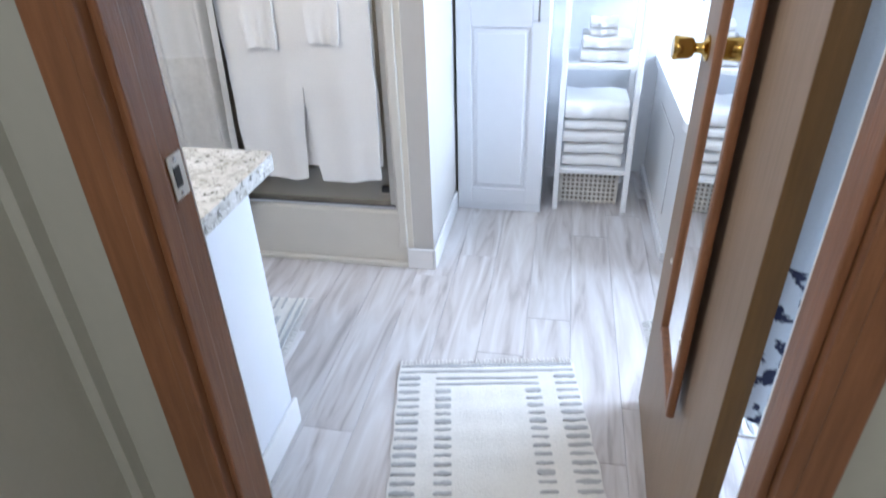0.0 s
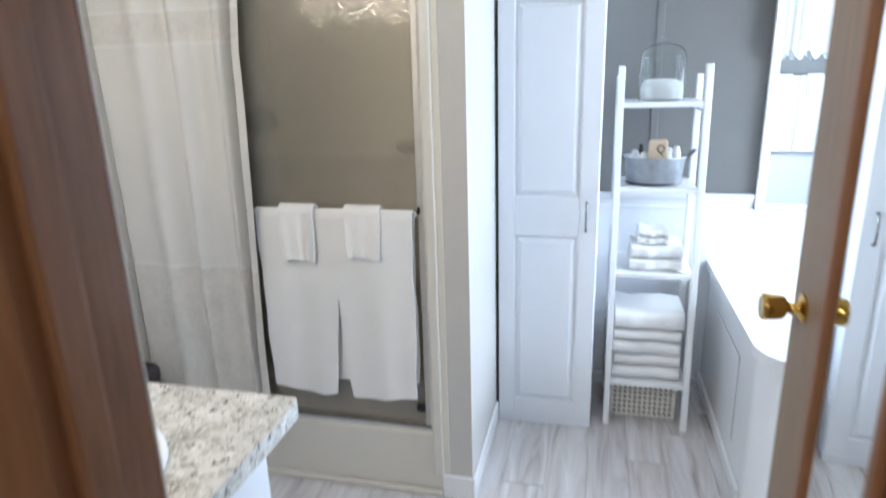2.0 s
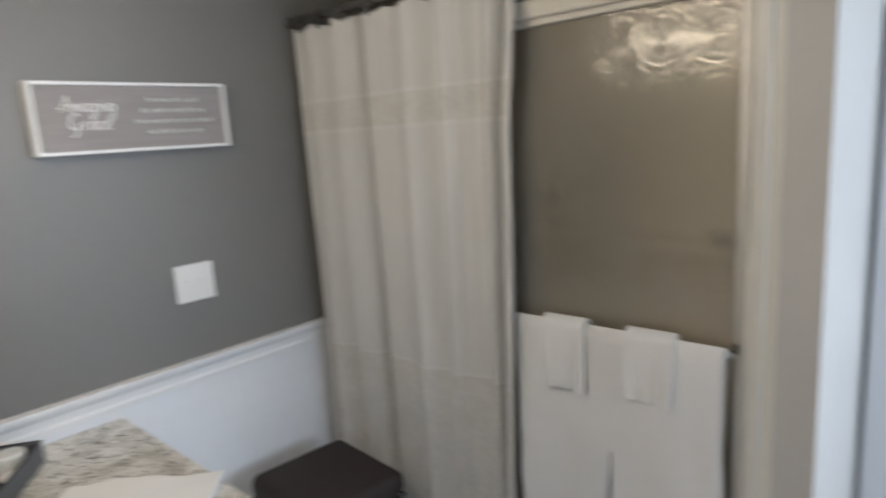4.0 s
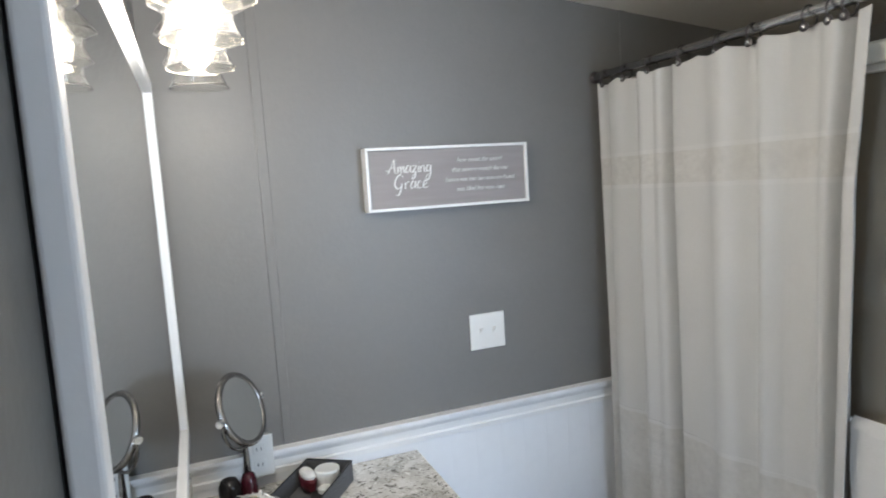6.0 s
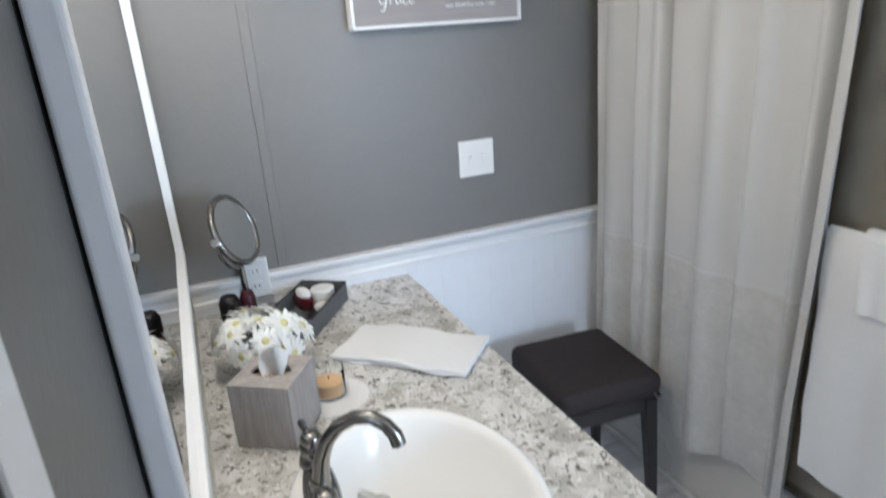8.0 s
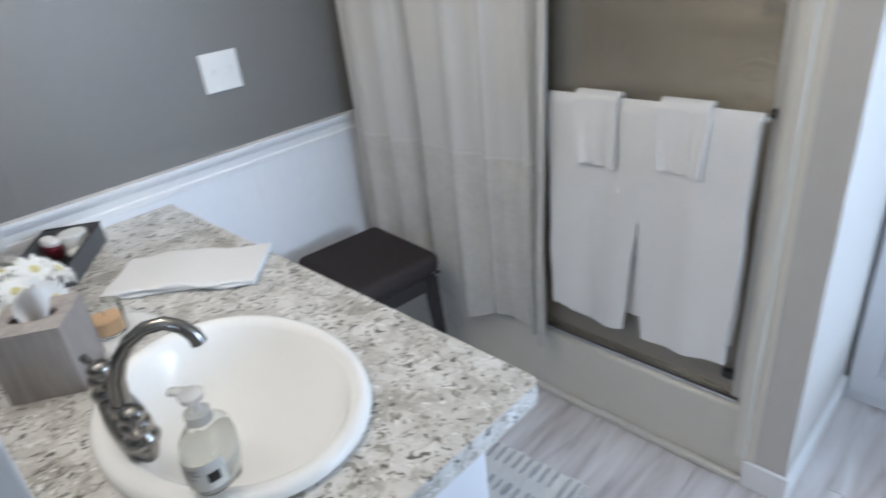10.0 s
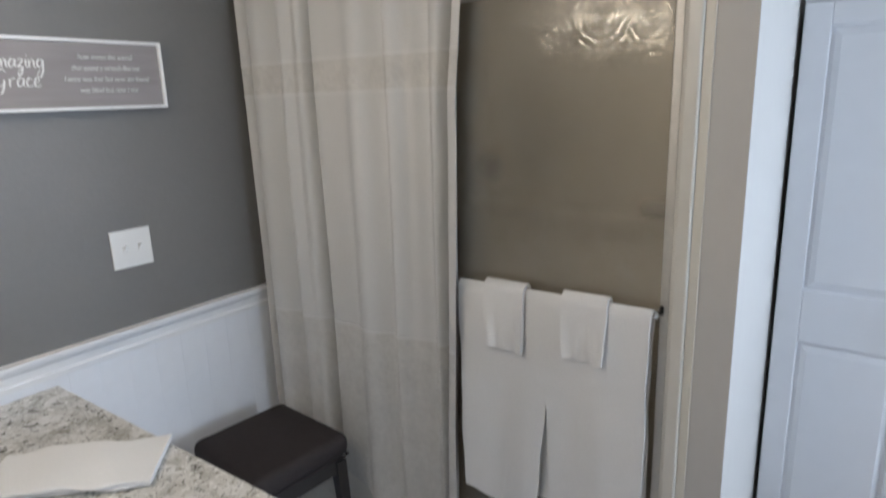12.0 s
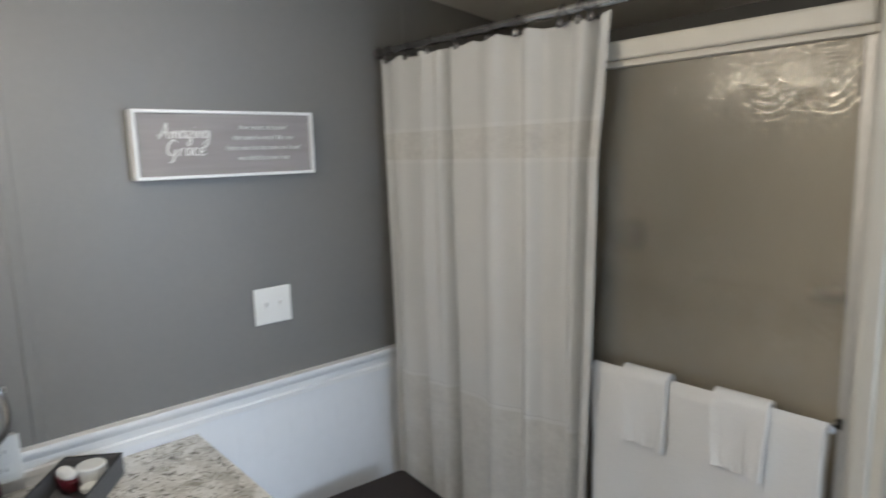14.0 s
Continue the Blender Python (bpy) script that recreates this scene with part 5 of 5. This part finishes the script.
for x in (LX0, LX1 - 0.024):
    bm = bmesh.new()
    rows = []
    for z in (0.0, 1.458):
        y = front_y(z)
        rows.append([bm.verts.new((x + a, y + b, z)) for a, b in ((0, 0), (0.024, 0), (0.024, 0.028), (0, 0.028))])
    for i in range(4):
        bm.faces.new((rows[0][i], rows[0][(i + 1) % 4], rows[1][(i + 1) % 4], rows[1][i]))
    bm.faces.new(rows[0][::-1])
    bm.faces.new(rows[1])
    bmesh.ops.bevel(bm, geom=bm.edges[:], offset=0.002, segments=1, affect="EDGES")
    part("post", bm, "white_paint", ls)
    part("post", B(x, x + 0.024, 6.735, 6.763, 0, 1.42, 0.002, 1), "white_paint", ls)
    for z in (0.19, 0.655, 0.99, 1.315):
        part("side_rail", B(x + 0.004, x + 0.020, front_y(z) + 0.027, 6.736, z - 0.034, z - 0.0195, 0.002, 1), "white_paint", ls)
SHELF_Z = (0.200, 0.662, 1.000, 1.325)
for z in SHELF_Z:
    part("shelf", B(LX0 + 0.022, LX1 - 0.022, front_y(z) + 0.002, 6.755, z - 0.02, z, 0.002, 1), "white_paint", ls)

for k, (h, lx, ly) in enumerate(((0.058, 0.262, 0.25), (0.052, 0.258, 0.245), (0.060, 0.262, 0.25), (0.048, 0.262, 0.25), (0.085, 0.268, 0.255))):
    z = 0.2008 + sum((0.058, 0.052, 0.060, 0.048, 0.085)[:k])
    folded("bath_towel", (-0.7295 + 0.003 * math.sin(k * 2.1), 6.575, z), 0, lx, ly, h - 0.0015, "white folded bath towel in the stack on the shelf", 1, group="towel stack on the low shelf")
for k, (h, lx, ly, dx) in enumerate(((0.052, 0.20, 0.20, 0), (0.050, 0.195, 0.195, 0.003), (0.030, 0.118, 0.14, -0.012), (0.028, 0.112, 0.135, -0.012))):
    z = 0.6628 + sum((0.052, 0.050, 0.030, 0.028)[:k])
    folded("hand_towel", (-0.715 + dx, 6.585, z), 0, lx, ly, h - 0.0015, "white folded hand towel in a small stack", 1, group="towel stack on the middle shelf")

# galvanised tub with toiletries
gt = thing("metal_tub", (-0.735, 6.60, 1.0005), 0, "oval galvanised metal tub with two handles", "basket")
part("tub", lathe([(0.098, 0), (0.104, 0.004), (0.116, 0.105), (0.120, 0.108), (0.118, 0.112), (0.112, 0.106), (0.100, 0.010), (0.05, 0.008)], 40, 1.0, 0.78), "galv", gt, smooth=True)
part("rim", ring(0, 0, 0, 0.118, 0.0035, "z", 40), "galv", gt).matrix_local = Matrix.Translation((0, 0, 0.109)) @ Matrix.Diagonal((1, 0.78, 1, 1))
for sx in (-1, 1):
    part("grip", tube([(sx * 0.116, -0.022, 0.098), (sx * 0.132, -0.022, 0.118), (sx * 0.150, -0.012, 0.136), (sx * 0.150, 0.012, 0.136), (sx * 0.132, 0.022, 0.118), (sx * 0.116, 0.022, 0.098)], 0.0035, 8), "dark_metal", gt, "dark wire handle", smooth=True)
part("lower_band", ring(0, 0, 0, 0.105, 0.003, "z", 40), "dark_metal", gt).matrix_local = Matrix.Translation((0, 0, 0.008)) @ Matrix.Diagonal((1, 0.78, 1, 1))
part("filler", lathe([(0.09, 0.009), (0.105, 0.07), (0.104, 0.072)], 30, 1.0, 0.76), "towel", gt)
for x, y, h, r, m in ((-0.075, 0.0, 0.13, 0.018, "plastic"), (-0.045, -0.03, 0.125, 0.016, "plastic"), (-0.05, 0.03, 0.15, 0.013, "black"), (0.045, -0.03, 0.13, 0.017, "plastic"), (0.08, 0.0, 0.145, 0.016, "plastic"), (0.055, 0.025, 0.135, 0.018, "plastic")):
    bt = thing("toiletry_bottle", (-0.735 + x, 6.60 + y, 1.075), 0, "small travel toiletry bottle in the metal tub", "bottle", "toiletries in the tub")
    part("bottle", lathe([(r, 0), (r, (h - 0.075) * 0.75), (r * 0.7, (h - 0.075) * 0.85)], 16), m, bt, smooth=True)
    part("cap", lathe([(r * 0.75, (h - 0.075) * 0.85), (r * 0.75, h - 0.075), (r * 0.4, h - 0.07)], 16), m, bt, smooth=True)
tg = thing("tan_soap_box", (-0.728, 6.560, 1.075), 8, "tan paper soap box with a dark swirl", "box", "toiletries in the tub")
part("box", B(-0.037, 0.037, -0.012, 0.012, 0, 0.105, 0.012, 3), mat("tan_paper", (0.52, 0.40, 0.28), 0.8, grain=0.1, scale=40), tg)
part("swirl", ring(0.008, -0.0125, 0.070, 0.013, 0.0022, "y", 18), "black", tg)
part("swirl_tail", tube([(0.000, -0.0125, 0.058), (0.010, -0.0125, 0.052), (0.016, -0.0125, 0.044)], 0.002, 6), "black", tg)

# glass cloche over a white soap cake
cl = thing("glass_cloche", (-0.727, 6.60, 1.3255), 0, "clear glass bell jar with a knob", "bell jar")
prof = [(0.084, 0.0), (0.084, 0.155), (0.080, 0.178), (0.064, 0.198), (0.036, 0.210), (0.010, 0.214), (0.001, 0.2145)]
bm = lathe(prof, 40, caps=False)
outer_faces = set(bm.faces)
lathe([(0.0815, 0.0), (0.0815, 0.155), (0.0775, 0.176), (0.062, 0.195), (0.035, 0.207), (0.001, 0.210)], 40, bm=bm, caps=False)
bmesh.ops.reverse_faces(bm, faces=[f_ for f_ in bm.faces if f_ not in outer_faces])
part("dome", bm, "thin_glass", cl, smooth=True)
part("knob", lathe([(0.008, 0.2147), (0.008, 0.220), (0.015, 0.230), (0.013, 0.243), (0.005, 0.248)], 20), "thin_glass", cl, "clear glass knob", smooth=True)
sk = thing("soap_cake", (-0.727, 6.60, 1.3265), 0, "thick round white bath puff under the bell jar", "bath puff")
part("cake", lathe([(0.060, 0.0), (0.074, 0.008), (0.079, 0.035), (0.074, 0.062), (0.055, 0.078), (0.015, 0.082)], 34), "towel", sk, smooth=True)

# woven basket under the shelf
wb = thing("woven_basket", (-0.7295, 6.60, 0.0), 0, "whitewashed lattice-woven storage basket on the floor", "basket")
# inner block coloured dark so the gaps in the weave read as shaded
part("liner", B(-0.125, 0.125, -0.095, 0.095, 0.002, 0.155), mat("basket_inner_shade", (0.28, 0.25, 0.21), 0.9, grain=0.1, scale=60), wb, "brown core, dark for the shaded basket inside")
for k in range(13):
    x = -0.124 + 0.248 * k / 12
    for y in (-0.101, 0.101):
        part("stake", B(x - 0.0045, x + 0.0045, y - 0.0025, y + 0.0025, 0.0, 0.165), "wicker", wb)
for k in range(9):
    y = -0.095 + 0.19 * k / 8
    for x in (-0.131, 0.131):
        part("stake", B(x - 0.0025, x + 0.0025, y - 0.0045, y + 0.0045, 0.0, 0.165), "wicker", wb)
for k in range(7):
    z = 0.012 + 0.023 * k
    part("weaver", tube([(0.1325 * a + 0 * k, 0.1035 * b, z) for a, b in ((-1, -1), (1, -1), (1, 1), (-1, 1), (-1, -1))], 0.0042, 6), "wicker", wb)
part("border", tube([(0.132 * a, 0.102 * b, 0.165) for a, b in ((-1, -1), (1, -1), (1, 1), (-1, 1), (-1, -1))], 0.008, 8), "wicker", wb)

# ---- tub with deck ----
bt_ = thing("bathtub", label="white built-in soaking tub with panelled skirt", category="bathtub")
TX0, TY0, TZ = -0.455, 5.85, 0.60


def tub_outline(off, n=8):
    r = 0.14
    pts = [(XR - 0.002, YB - 0.008), (TX0 + off, YB - 0.008)]
    for k in range(n + 1):
        a = math.pi + math.pi / 2 * k / n
        pts.append((TX0 + r + (r - off) * math.cos(a), TY0 + r + (r - off) * math.sin(a)))
    pts.append((XR - 0.002, TY0 + off))
    return pts


def prism(pts, z0, z1, bm=None):
    bm = bm or bmesh.new()
    lo = [bm.verts.new((x, y, z0)) for x, y in pts]
    hi = [bm.verts.new((x, y, z1)) for x, y in pts]
    n = len(pts)
    for i in range(n):
        bm.faces.new((lo[i], lo[(i + 1) % n], hi[(i + 1) % n], hi[i]))
    return bm, lo, hi


bm, lo, hi = prism(tub_outline(0.018), 0.0, TZ - 0.035)
bm.faces.new(lo[::-1])
bm.faces.new(hi)
bmesh.ops.recalc_face_normals(bm, faces=bm.faces[:])
part("skirt", bm, "acrylic", bt_)
# deck with an oval well
bm = bmesh.new()
pts = tub_outline(0.0)
v0 = [bm.verts.new((x, y, TZ)) for x, y in pts]
n = 48
cx, cy = 0.37, 6.375
well = [[bm.verts.new((cx + a * math.cos(2 * math.pi * k / n), cy + b * math.sin(2 * math.pi * k / n), z)) for k in range(n)] for a, b, z in ((0.62, 0.39, TZ), (0.60, 0.37, TZ - 0.015), (0.57, 0.34, TZ - 0.30), (0.48, 0.27, TZ - 0.42))]
es = [bm.edges.new((v[i], v[(i + 1) % len(v)])) for v in (v0, well[0]) for i in range(len(v))]
bmesh.ops.triangle_fill(bm, edges=es)
for a, b in zip(well, well[1:]):
    for i in range(n):
        bm.faces.new((a[i], a[(i + 1) % n], b[(i + 1) % n], b[i]))
bm.faces.new(well[-1])
v1 = [bm.verts.new((x, y, TZ - 0.034)) for x, y in pts]
for i in range(len(pts)):
    bm.faces.new((v0[i], v0[(i + 1) % len(pts)], v1[(i + 1) % len(pts)], v1[i]))
bmesh.ops.recalc_face_normals(bm, faces=bm.faces[:])
part("deck", bm, "acrylic", bt_)
part("access_panel", B(TX0 + 0.0145, TX0 + 0.020, 6.20, 6.63, 0.12, 0.452, 0.002, 2), "acrylic", bt_)
part("panel_gap", B(TX0 + 0.0168, TX0 + 0.0195, 6.196, 6.634, 0.117, 0.456), "dark_metal", bt_)
part("base_trim", B(TX0 + 0.002, TX0 + 0.018, 6.0, YB - 0.01, 0.0, 0.045, 0.004, 2), "white_paint", bt_)

# mirror over the tub with a lace valance
tm = thing("tub_mirror", label="white framed wall mirror above the tub", category="mirror")
part("mirror_glass", B(-0.252, 0.62, YB - 0.016, YB - 0.0065, 0.865, 1.93), "mirror", tm)
for a in ((-0.285, -0.25, 0.845, 1.96), (0.62, 0.655, 0.845, 1.96), (-0.25, 0.62, 0.845, 0.866), (-0.25, 0.62, 1.93, 1.96)):
    part("frame", B(a[0], a[1], YB - 0.028, YB - 0.0065, a[2], a[3], 0.004, 2), "white_paint", tm)
vl_ = thing("lace_valance", label="white gathered lace valance with scalloped hem", category="valance")


def valance(u, v):
    x = -0.29 + 0.95 * u
    sc = 0.038 * abs(math.sin(math.pi * 15 * u)) ** 1.6
    return (x, YB - 0.06 + 0.007 * math.sin(2 * math.pi * 7 * u) + 0.002 * math.sin(2 * math.pi * 37 * u), 1.99 - v * (0.490 + sc))


part("cloth", sheet(valance, 180, 14, 0.0012), "towel", vl_, smooth=True)
part("pole", tube([(-0.31, YB - 0.06, 1.985), (0.68, YB - 0.06, 1.985)], 0.007, 10), "white_paint", vl_)

# towel bar on the door wall, behind the open door
slab("wainscot_south", [(DR + 0.117, XR, YD, YD + 0.005, 0.0905, 0.84)], "beadboard", "white wainscot on the door wall", "wainscot")
tb2 = thing("towel_bar", label="chrome towel bar on the wall behind the door", category="towel bar")
part("bar", tube([(0.25, 4.49, 1.33), (0.76, 4.49, 1.33)], 0.008, 10), "chrome", tb2, smooth=True)
for x in (0.25, 0.76):
    part("bracket", tube([(x, 4.49, 1.33), (x, YD, 1.33)], 0.010, 10), "chrome", tb2)
for x in (0.285, 0.495):
    hung("bath_towel", x, x + 0.205, 0.80, 0.78, "white bath towel on the bar behind the door", 0, 1.0, group="towels behind the door", axis_y=4.49, ztop=1.33)
    hung("hand_towel", x + 0.045, x + 0.155, 1.16, 1.18, "small white hand towel over a bath towel", 0.012, 1.0, group="towels behind the door", axis_y=4.49, ztop=1.33)

# ---- open door with its mirror and knobs ----
dr = thing("door_1", (-0.613, 4.515, 0.0), 88.6, "light wood-veneer door standing open with brass knobs", "door", kind="structure")
DW = 0.682
# local x runs from hinge to latch, local y = 0 is the hall face
part("leaf", B(0, DW, -0.035, 0.0, 0.012, 2.02, 0.0015, 1), "oak_light", dr)
part("latch_edge", B(DW - 0.0005, DW + 0.0025, -0.0345, -0.0005, 0.012, 2.02), "oak", dr, "darker edge strip")
# hinge edge coloured darker for the shade it stands in
part("hinge_edge", B(-0.0025, 0.0005, -0.0345, -0.0005, 0.012, 2.02), M["shaded_oak"], dr, "darker edge strip")
KZ, KXL = 1.046, DW - 0.062
for s_, y0 in ((1, 0.0), (-1, -0.035)):
    kb = part("knob", lathe([(0.026, 0.0), (0.026, 0.004), (0.016, 0.008), (0.011, 0.014), (0.011, 0.026), (0.019, 0.030), (0.0225, 0.036), (0.0245, 0.060), (0.0245, 0.066), (0.022, 0.069), (0.010, 0.068)], 28), "brass", dr, "polished brass knob", smooth=True)
    kb.matrix_local = pose(KXL, y0, KZ, -90 * s_, 0, 0)
part("latch", B(DW + 0.002, DW + 0.010, -0.024, -0.012, KZ - 0.008, KZ + 0.008, 0.002, 1), "brass", dr)
for z in (0.2, 1.85):
    part("hinge", tube([(-0.006, -0.038, z - 0.045), (-0.006, -0.038, z + 0.045)], 0.006, 10), "brass", dr)
dm_ = thing("door_mirror", label="narrow full-length mirror in a brown wood frame on the door", category="mirror")
dm_.matrix_world = dr.matrix_world @ pose(0.485, 0, 0, 0, 0, -2.6) @ pose(-0.485, 0, 0)
PX0, PX1, PZ0, PZ1 = 0.190, 0.485, 0.430, 1.76
part("mirror_glass", B(PX0 + 0.015, PX1 - 0.015, 0.001, 0.008, PZ0 + 0.015, PZ1 - 0.015), "mirror", dm_)
for a in ((PX0, PX0 + 0.024, PZ0, PZ1), (PX1 - 0.024, PX1, PZ0, PZ1), (PX0 + 0.024, PX1 - 0.024, PZ0, PZ0 + 0.024), (PX0 + 0.024, PX1 - 0.024, PZ1 - 0.024, PZ1)):
    part("frame", B(a[0], a[1], 0.0005, 0.017, a[2], a[3], 0.005, 3), "oak", dm_)
for x in (PX0 + 0.004, PX1 - 0.012):
    for z in (0.62, 1.6):
        part("clip", B(x, x + 0.009, 0.016, 0.021, z - 0.006, z + 0.006, 0.002, 1), "plastic", dm_, "clear plastic clip")

# printed robe hanging behind the door
def floral():
    m = mat("navy_floral", (0.78, 0.78, 0.78), 0.9, bump=0.2, bump_scale=300)
    n, l = m.node_tree.nodes, m.node_tree.links
    p = n["Principled BSDF"]
    tc = n.new("ShaderNodeTexCoord")
    v = n.new("ShaderNodeTexNoise")
    v.inputs["Scale"].default_value, v.inputs["Detail"].default_value = 26, 3
    l.new(tc.outputs["Object"], v.inputs[0])
    r = n.new("ShaderNodeValToRGB")
    r.color_ramp.elements[0].position, r.color_ramp.elements[0].color = 0.42, (0.02, 0.025, 0.06, 1)
    # pale ground of the print dimmed to blue-grey for shade, like the robe
    r.color_ramp.elements[1].position, r.color_ramp.elements[1].color = 0.47, (0.52, 0.57, 0.62, 1)
    l.new(v.outputs[0], r.inputs[0])
    l.new(r.outputs[0], p.inputs["Base Color"])
    return m


rb = thing("hanging_robe", label="pale robe, dimmed blue-grey for shade, with navy floral hem hanging behind the door", category="robe")


def robe(z0, z1, flare):
    bm = bmesh.new()
    nu, nv = 40, 12
    g = []
    for j_ in range(nv + 1):
        v = j_ / nv
        z = z0 + (z1 - z0) * v
        k = 1 - 0.75 * max(0.0, (z - 1.15) / 0.5) ** 1.5
        row = []
        for i_ in range(nu):
            a = 2 * math.pi * i_ / nu
            rip = 1 + 0.07 * math.sin(7 * a) + 0.04 * math.sin(13 * a + 1)
            row.append(bm.verts.new((-0.487 + 0.072 * rip * k * math.cos(a), 4.90 + 0.20 * rip * k * math.sin(a), z)))
        g.append(row)
    for j_ in range(nv):
        for i_ in range(nu):
            bm.faces.new((g[j_][i_], g[j_][(i_ + 1) % nu], g[j_ + 1][(i_ + 1) % nu], g[j_ + 1][i_]))
    bm.faces.new(g[0][::-1])
    bm.faces.new(g[-1])
    bmesh.ops.recalc_face_normals(bm, faces=bm.faces[:])
    return bm


# robe colour lowered to blue-grey in place of the shade behind the door
part("cloth", robe(0.80, 1.64, 0), mat("shaded_robe_cloth", (0.50, 0.56, 0.62), 0.9, grain=0.06, scale=200, stain=0.05, bump=0.2, bump_scale=300), rb, smooth=True)
part("hem", robe(0.46, 0.80, 0), floral(), rb, "navy floral printed hem", smooth=True)
hk = thing("door_hook", label="brass robe hook on the back of the door", category="hook")
part("hook", tube([(-0.564, 4.90, 1.68), (-0.53, 4.90, 1.675), (-0.495, 4.90, 1.655), (-0.485, 4.90, 1.675)], 0.005, 8), "brass", hk, smooth=True)

# ---- rugs ----
def rug(at, rz, w, l, label):
    th = thing("rug", at, rz, label, "rug", "striped rugs")
    rr = random.Random(3)
    part("woven_base", sheet(lambda u, v: ((u - 0.5) * w + 0.003 * math.sin(40 * v), (v - 0.5) * l, 0.006 + 0.0012 * math.sin(60 * v) + 0.001 * math.sin(47 * u + 9 * v)), 26, 40, 0.005), "rug_white", th, smooth=True)

    def dash(x0, x1, y, t):
        bm = bmesh.new()
        n_ = 6
        lo, hi = [], []
        for k in range(n_ + 1):
            x = x0 + (x1 - x0) * k / n_
            tt = t / 2 * rr.uniform(0.75, 1.2) * (0.6 if k in (0, n_) else 1)
            yy = y + rr.uniform(-0.0014, 0.0014)
            for z, row in ((0.004, lo), (0.0090, hi)):
                row.append((bm.verts.new((x, yy - tt, z)), bm.verts.new((x, yy + tt, z))))
        for k in range(n_):
            bm.faces.new((hi[k][0], hi[k + 1][0], hi[k + 1][1], hi[k][1]))
            for s2 in (0, 1):
                bm.faces.new((lo[k][s2], lo[k + 1][s2], hi[k + 1][s2], hi[k][s2]))
        for k in (0, n_):
            bm.faces.new((lo[k][0], lo[k][1], hi[k][1], hi[k][0]))
        bmesh.ops.recalc_face_normals(bm, faces=bm.faces[:])
        part("grey_dash", bm, "rug_grey", th)
    hw, hl = w / 2, l / 2
    for s_ in (1, -1):
        for off, t in ((0.010, 0.012), (0.036, 0.009)):
            dash(-hw + 0.006, hw - 0.006, s_ * (hl - off), t)
        dash(-hw + 0.12, hw - 0.12, s_ * (hl - 0.068), 0.006)
        dash(-hw + 0.12, hw - 0.12, s_ * (hl - 0.094), 0.008)
        y = hl - 0.064
    k = 0
    while y > -hl + 0.06:
        for s_ in (1, -1):
            dash(s_ * (hw - 0.004), s_ * (hw - 0.070), y, rr.choice((0.009, 0.011, 0.013)))
            if k > 1:
                dash(s_ * (hw - 0.118), s_ * (hw - 0.166), y, rr.choice((0.008, 0.011, 0.015)))
        y -= 0.0305
        k += 1
    bm = bmesh.new()
    for s_ in (1, -1):
        for k in range(46):
            x = -hw + 0.006 + (w - 0.012) * k / 45
            dx = rr.uniform(-0.006, 0.006)
            tube([(x, s_ * hl, 0.006), (x + dx * 0.5, s_ * (hl + 0.010), 0.007), (x + dx, s_ * (hl + 0.024), 0.0025)], [0.0028, 0.0024, 0.0014], 5, bm)
    part("fringe", bm, "rug_white", th)["kind"] = "stuff"
    return th


rug((-0.991, 4.875, 0.0), 10, 0.558, 0.84, "white cotton rug with grey dashes before the doorway")
rug((-2.055, 5.300, 0.0), 94, 0.46, 0.60, "white cotton rug with grey dashes before the vanity")
rug((-0.10, 5.36, 0.0), 92, 0.50, 0.84, "white cotton rug with grey dashes beside the tub")

# ---- floor planks ----
PW = 0.152
meshes = {}


def plank(x, y0, y1):
    ln = round(y1 - y0, 2)
    if ln not in meshes:
        bm = B(0, PW - 0.0012, 0, ln - 0.0012, -0.0045, 0.0, 0.0008, 1)
        me = bpy.data.meshes.new("plank")
        bm.to_mesh(me)
        bm.free()
        me.materials.append(M["plank"])
        meshes[ln] = me
    ob = new("plank", meshes[ln])
    ob.parent = floor
    ob.location = (x, y0, 0)


ncol = int((XR - XL) / PW) + 1
rngp = random.Random(11)
for c in range(ncol):
    x = XL + c * PW
    in_hall = HX0 - PW < x < HX1
    start, end = (HY0, YB) if in_hall else (4.36, YB)
    y = start - rngp.choice((0.0, 0.21, 0.4, 0.61, 0.83, 1.0))
    while y < end:
        a, b = max(y, start), min(y + 1.22, end)
        if b - a > 0.05:
            plank(x, a, b)
        y += 1.22
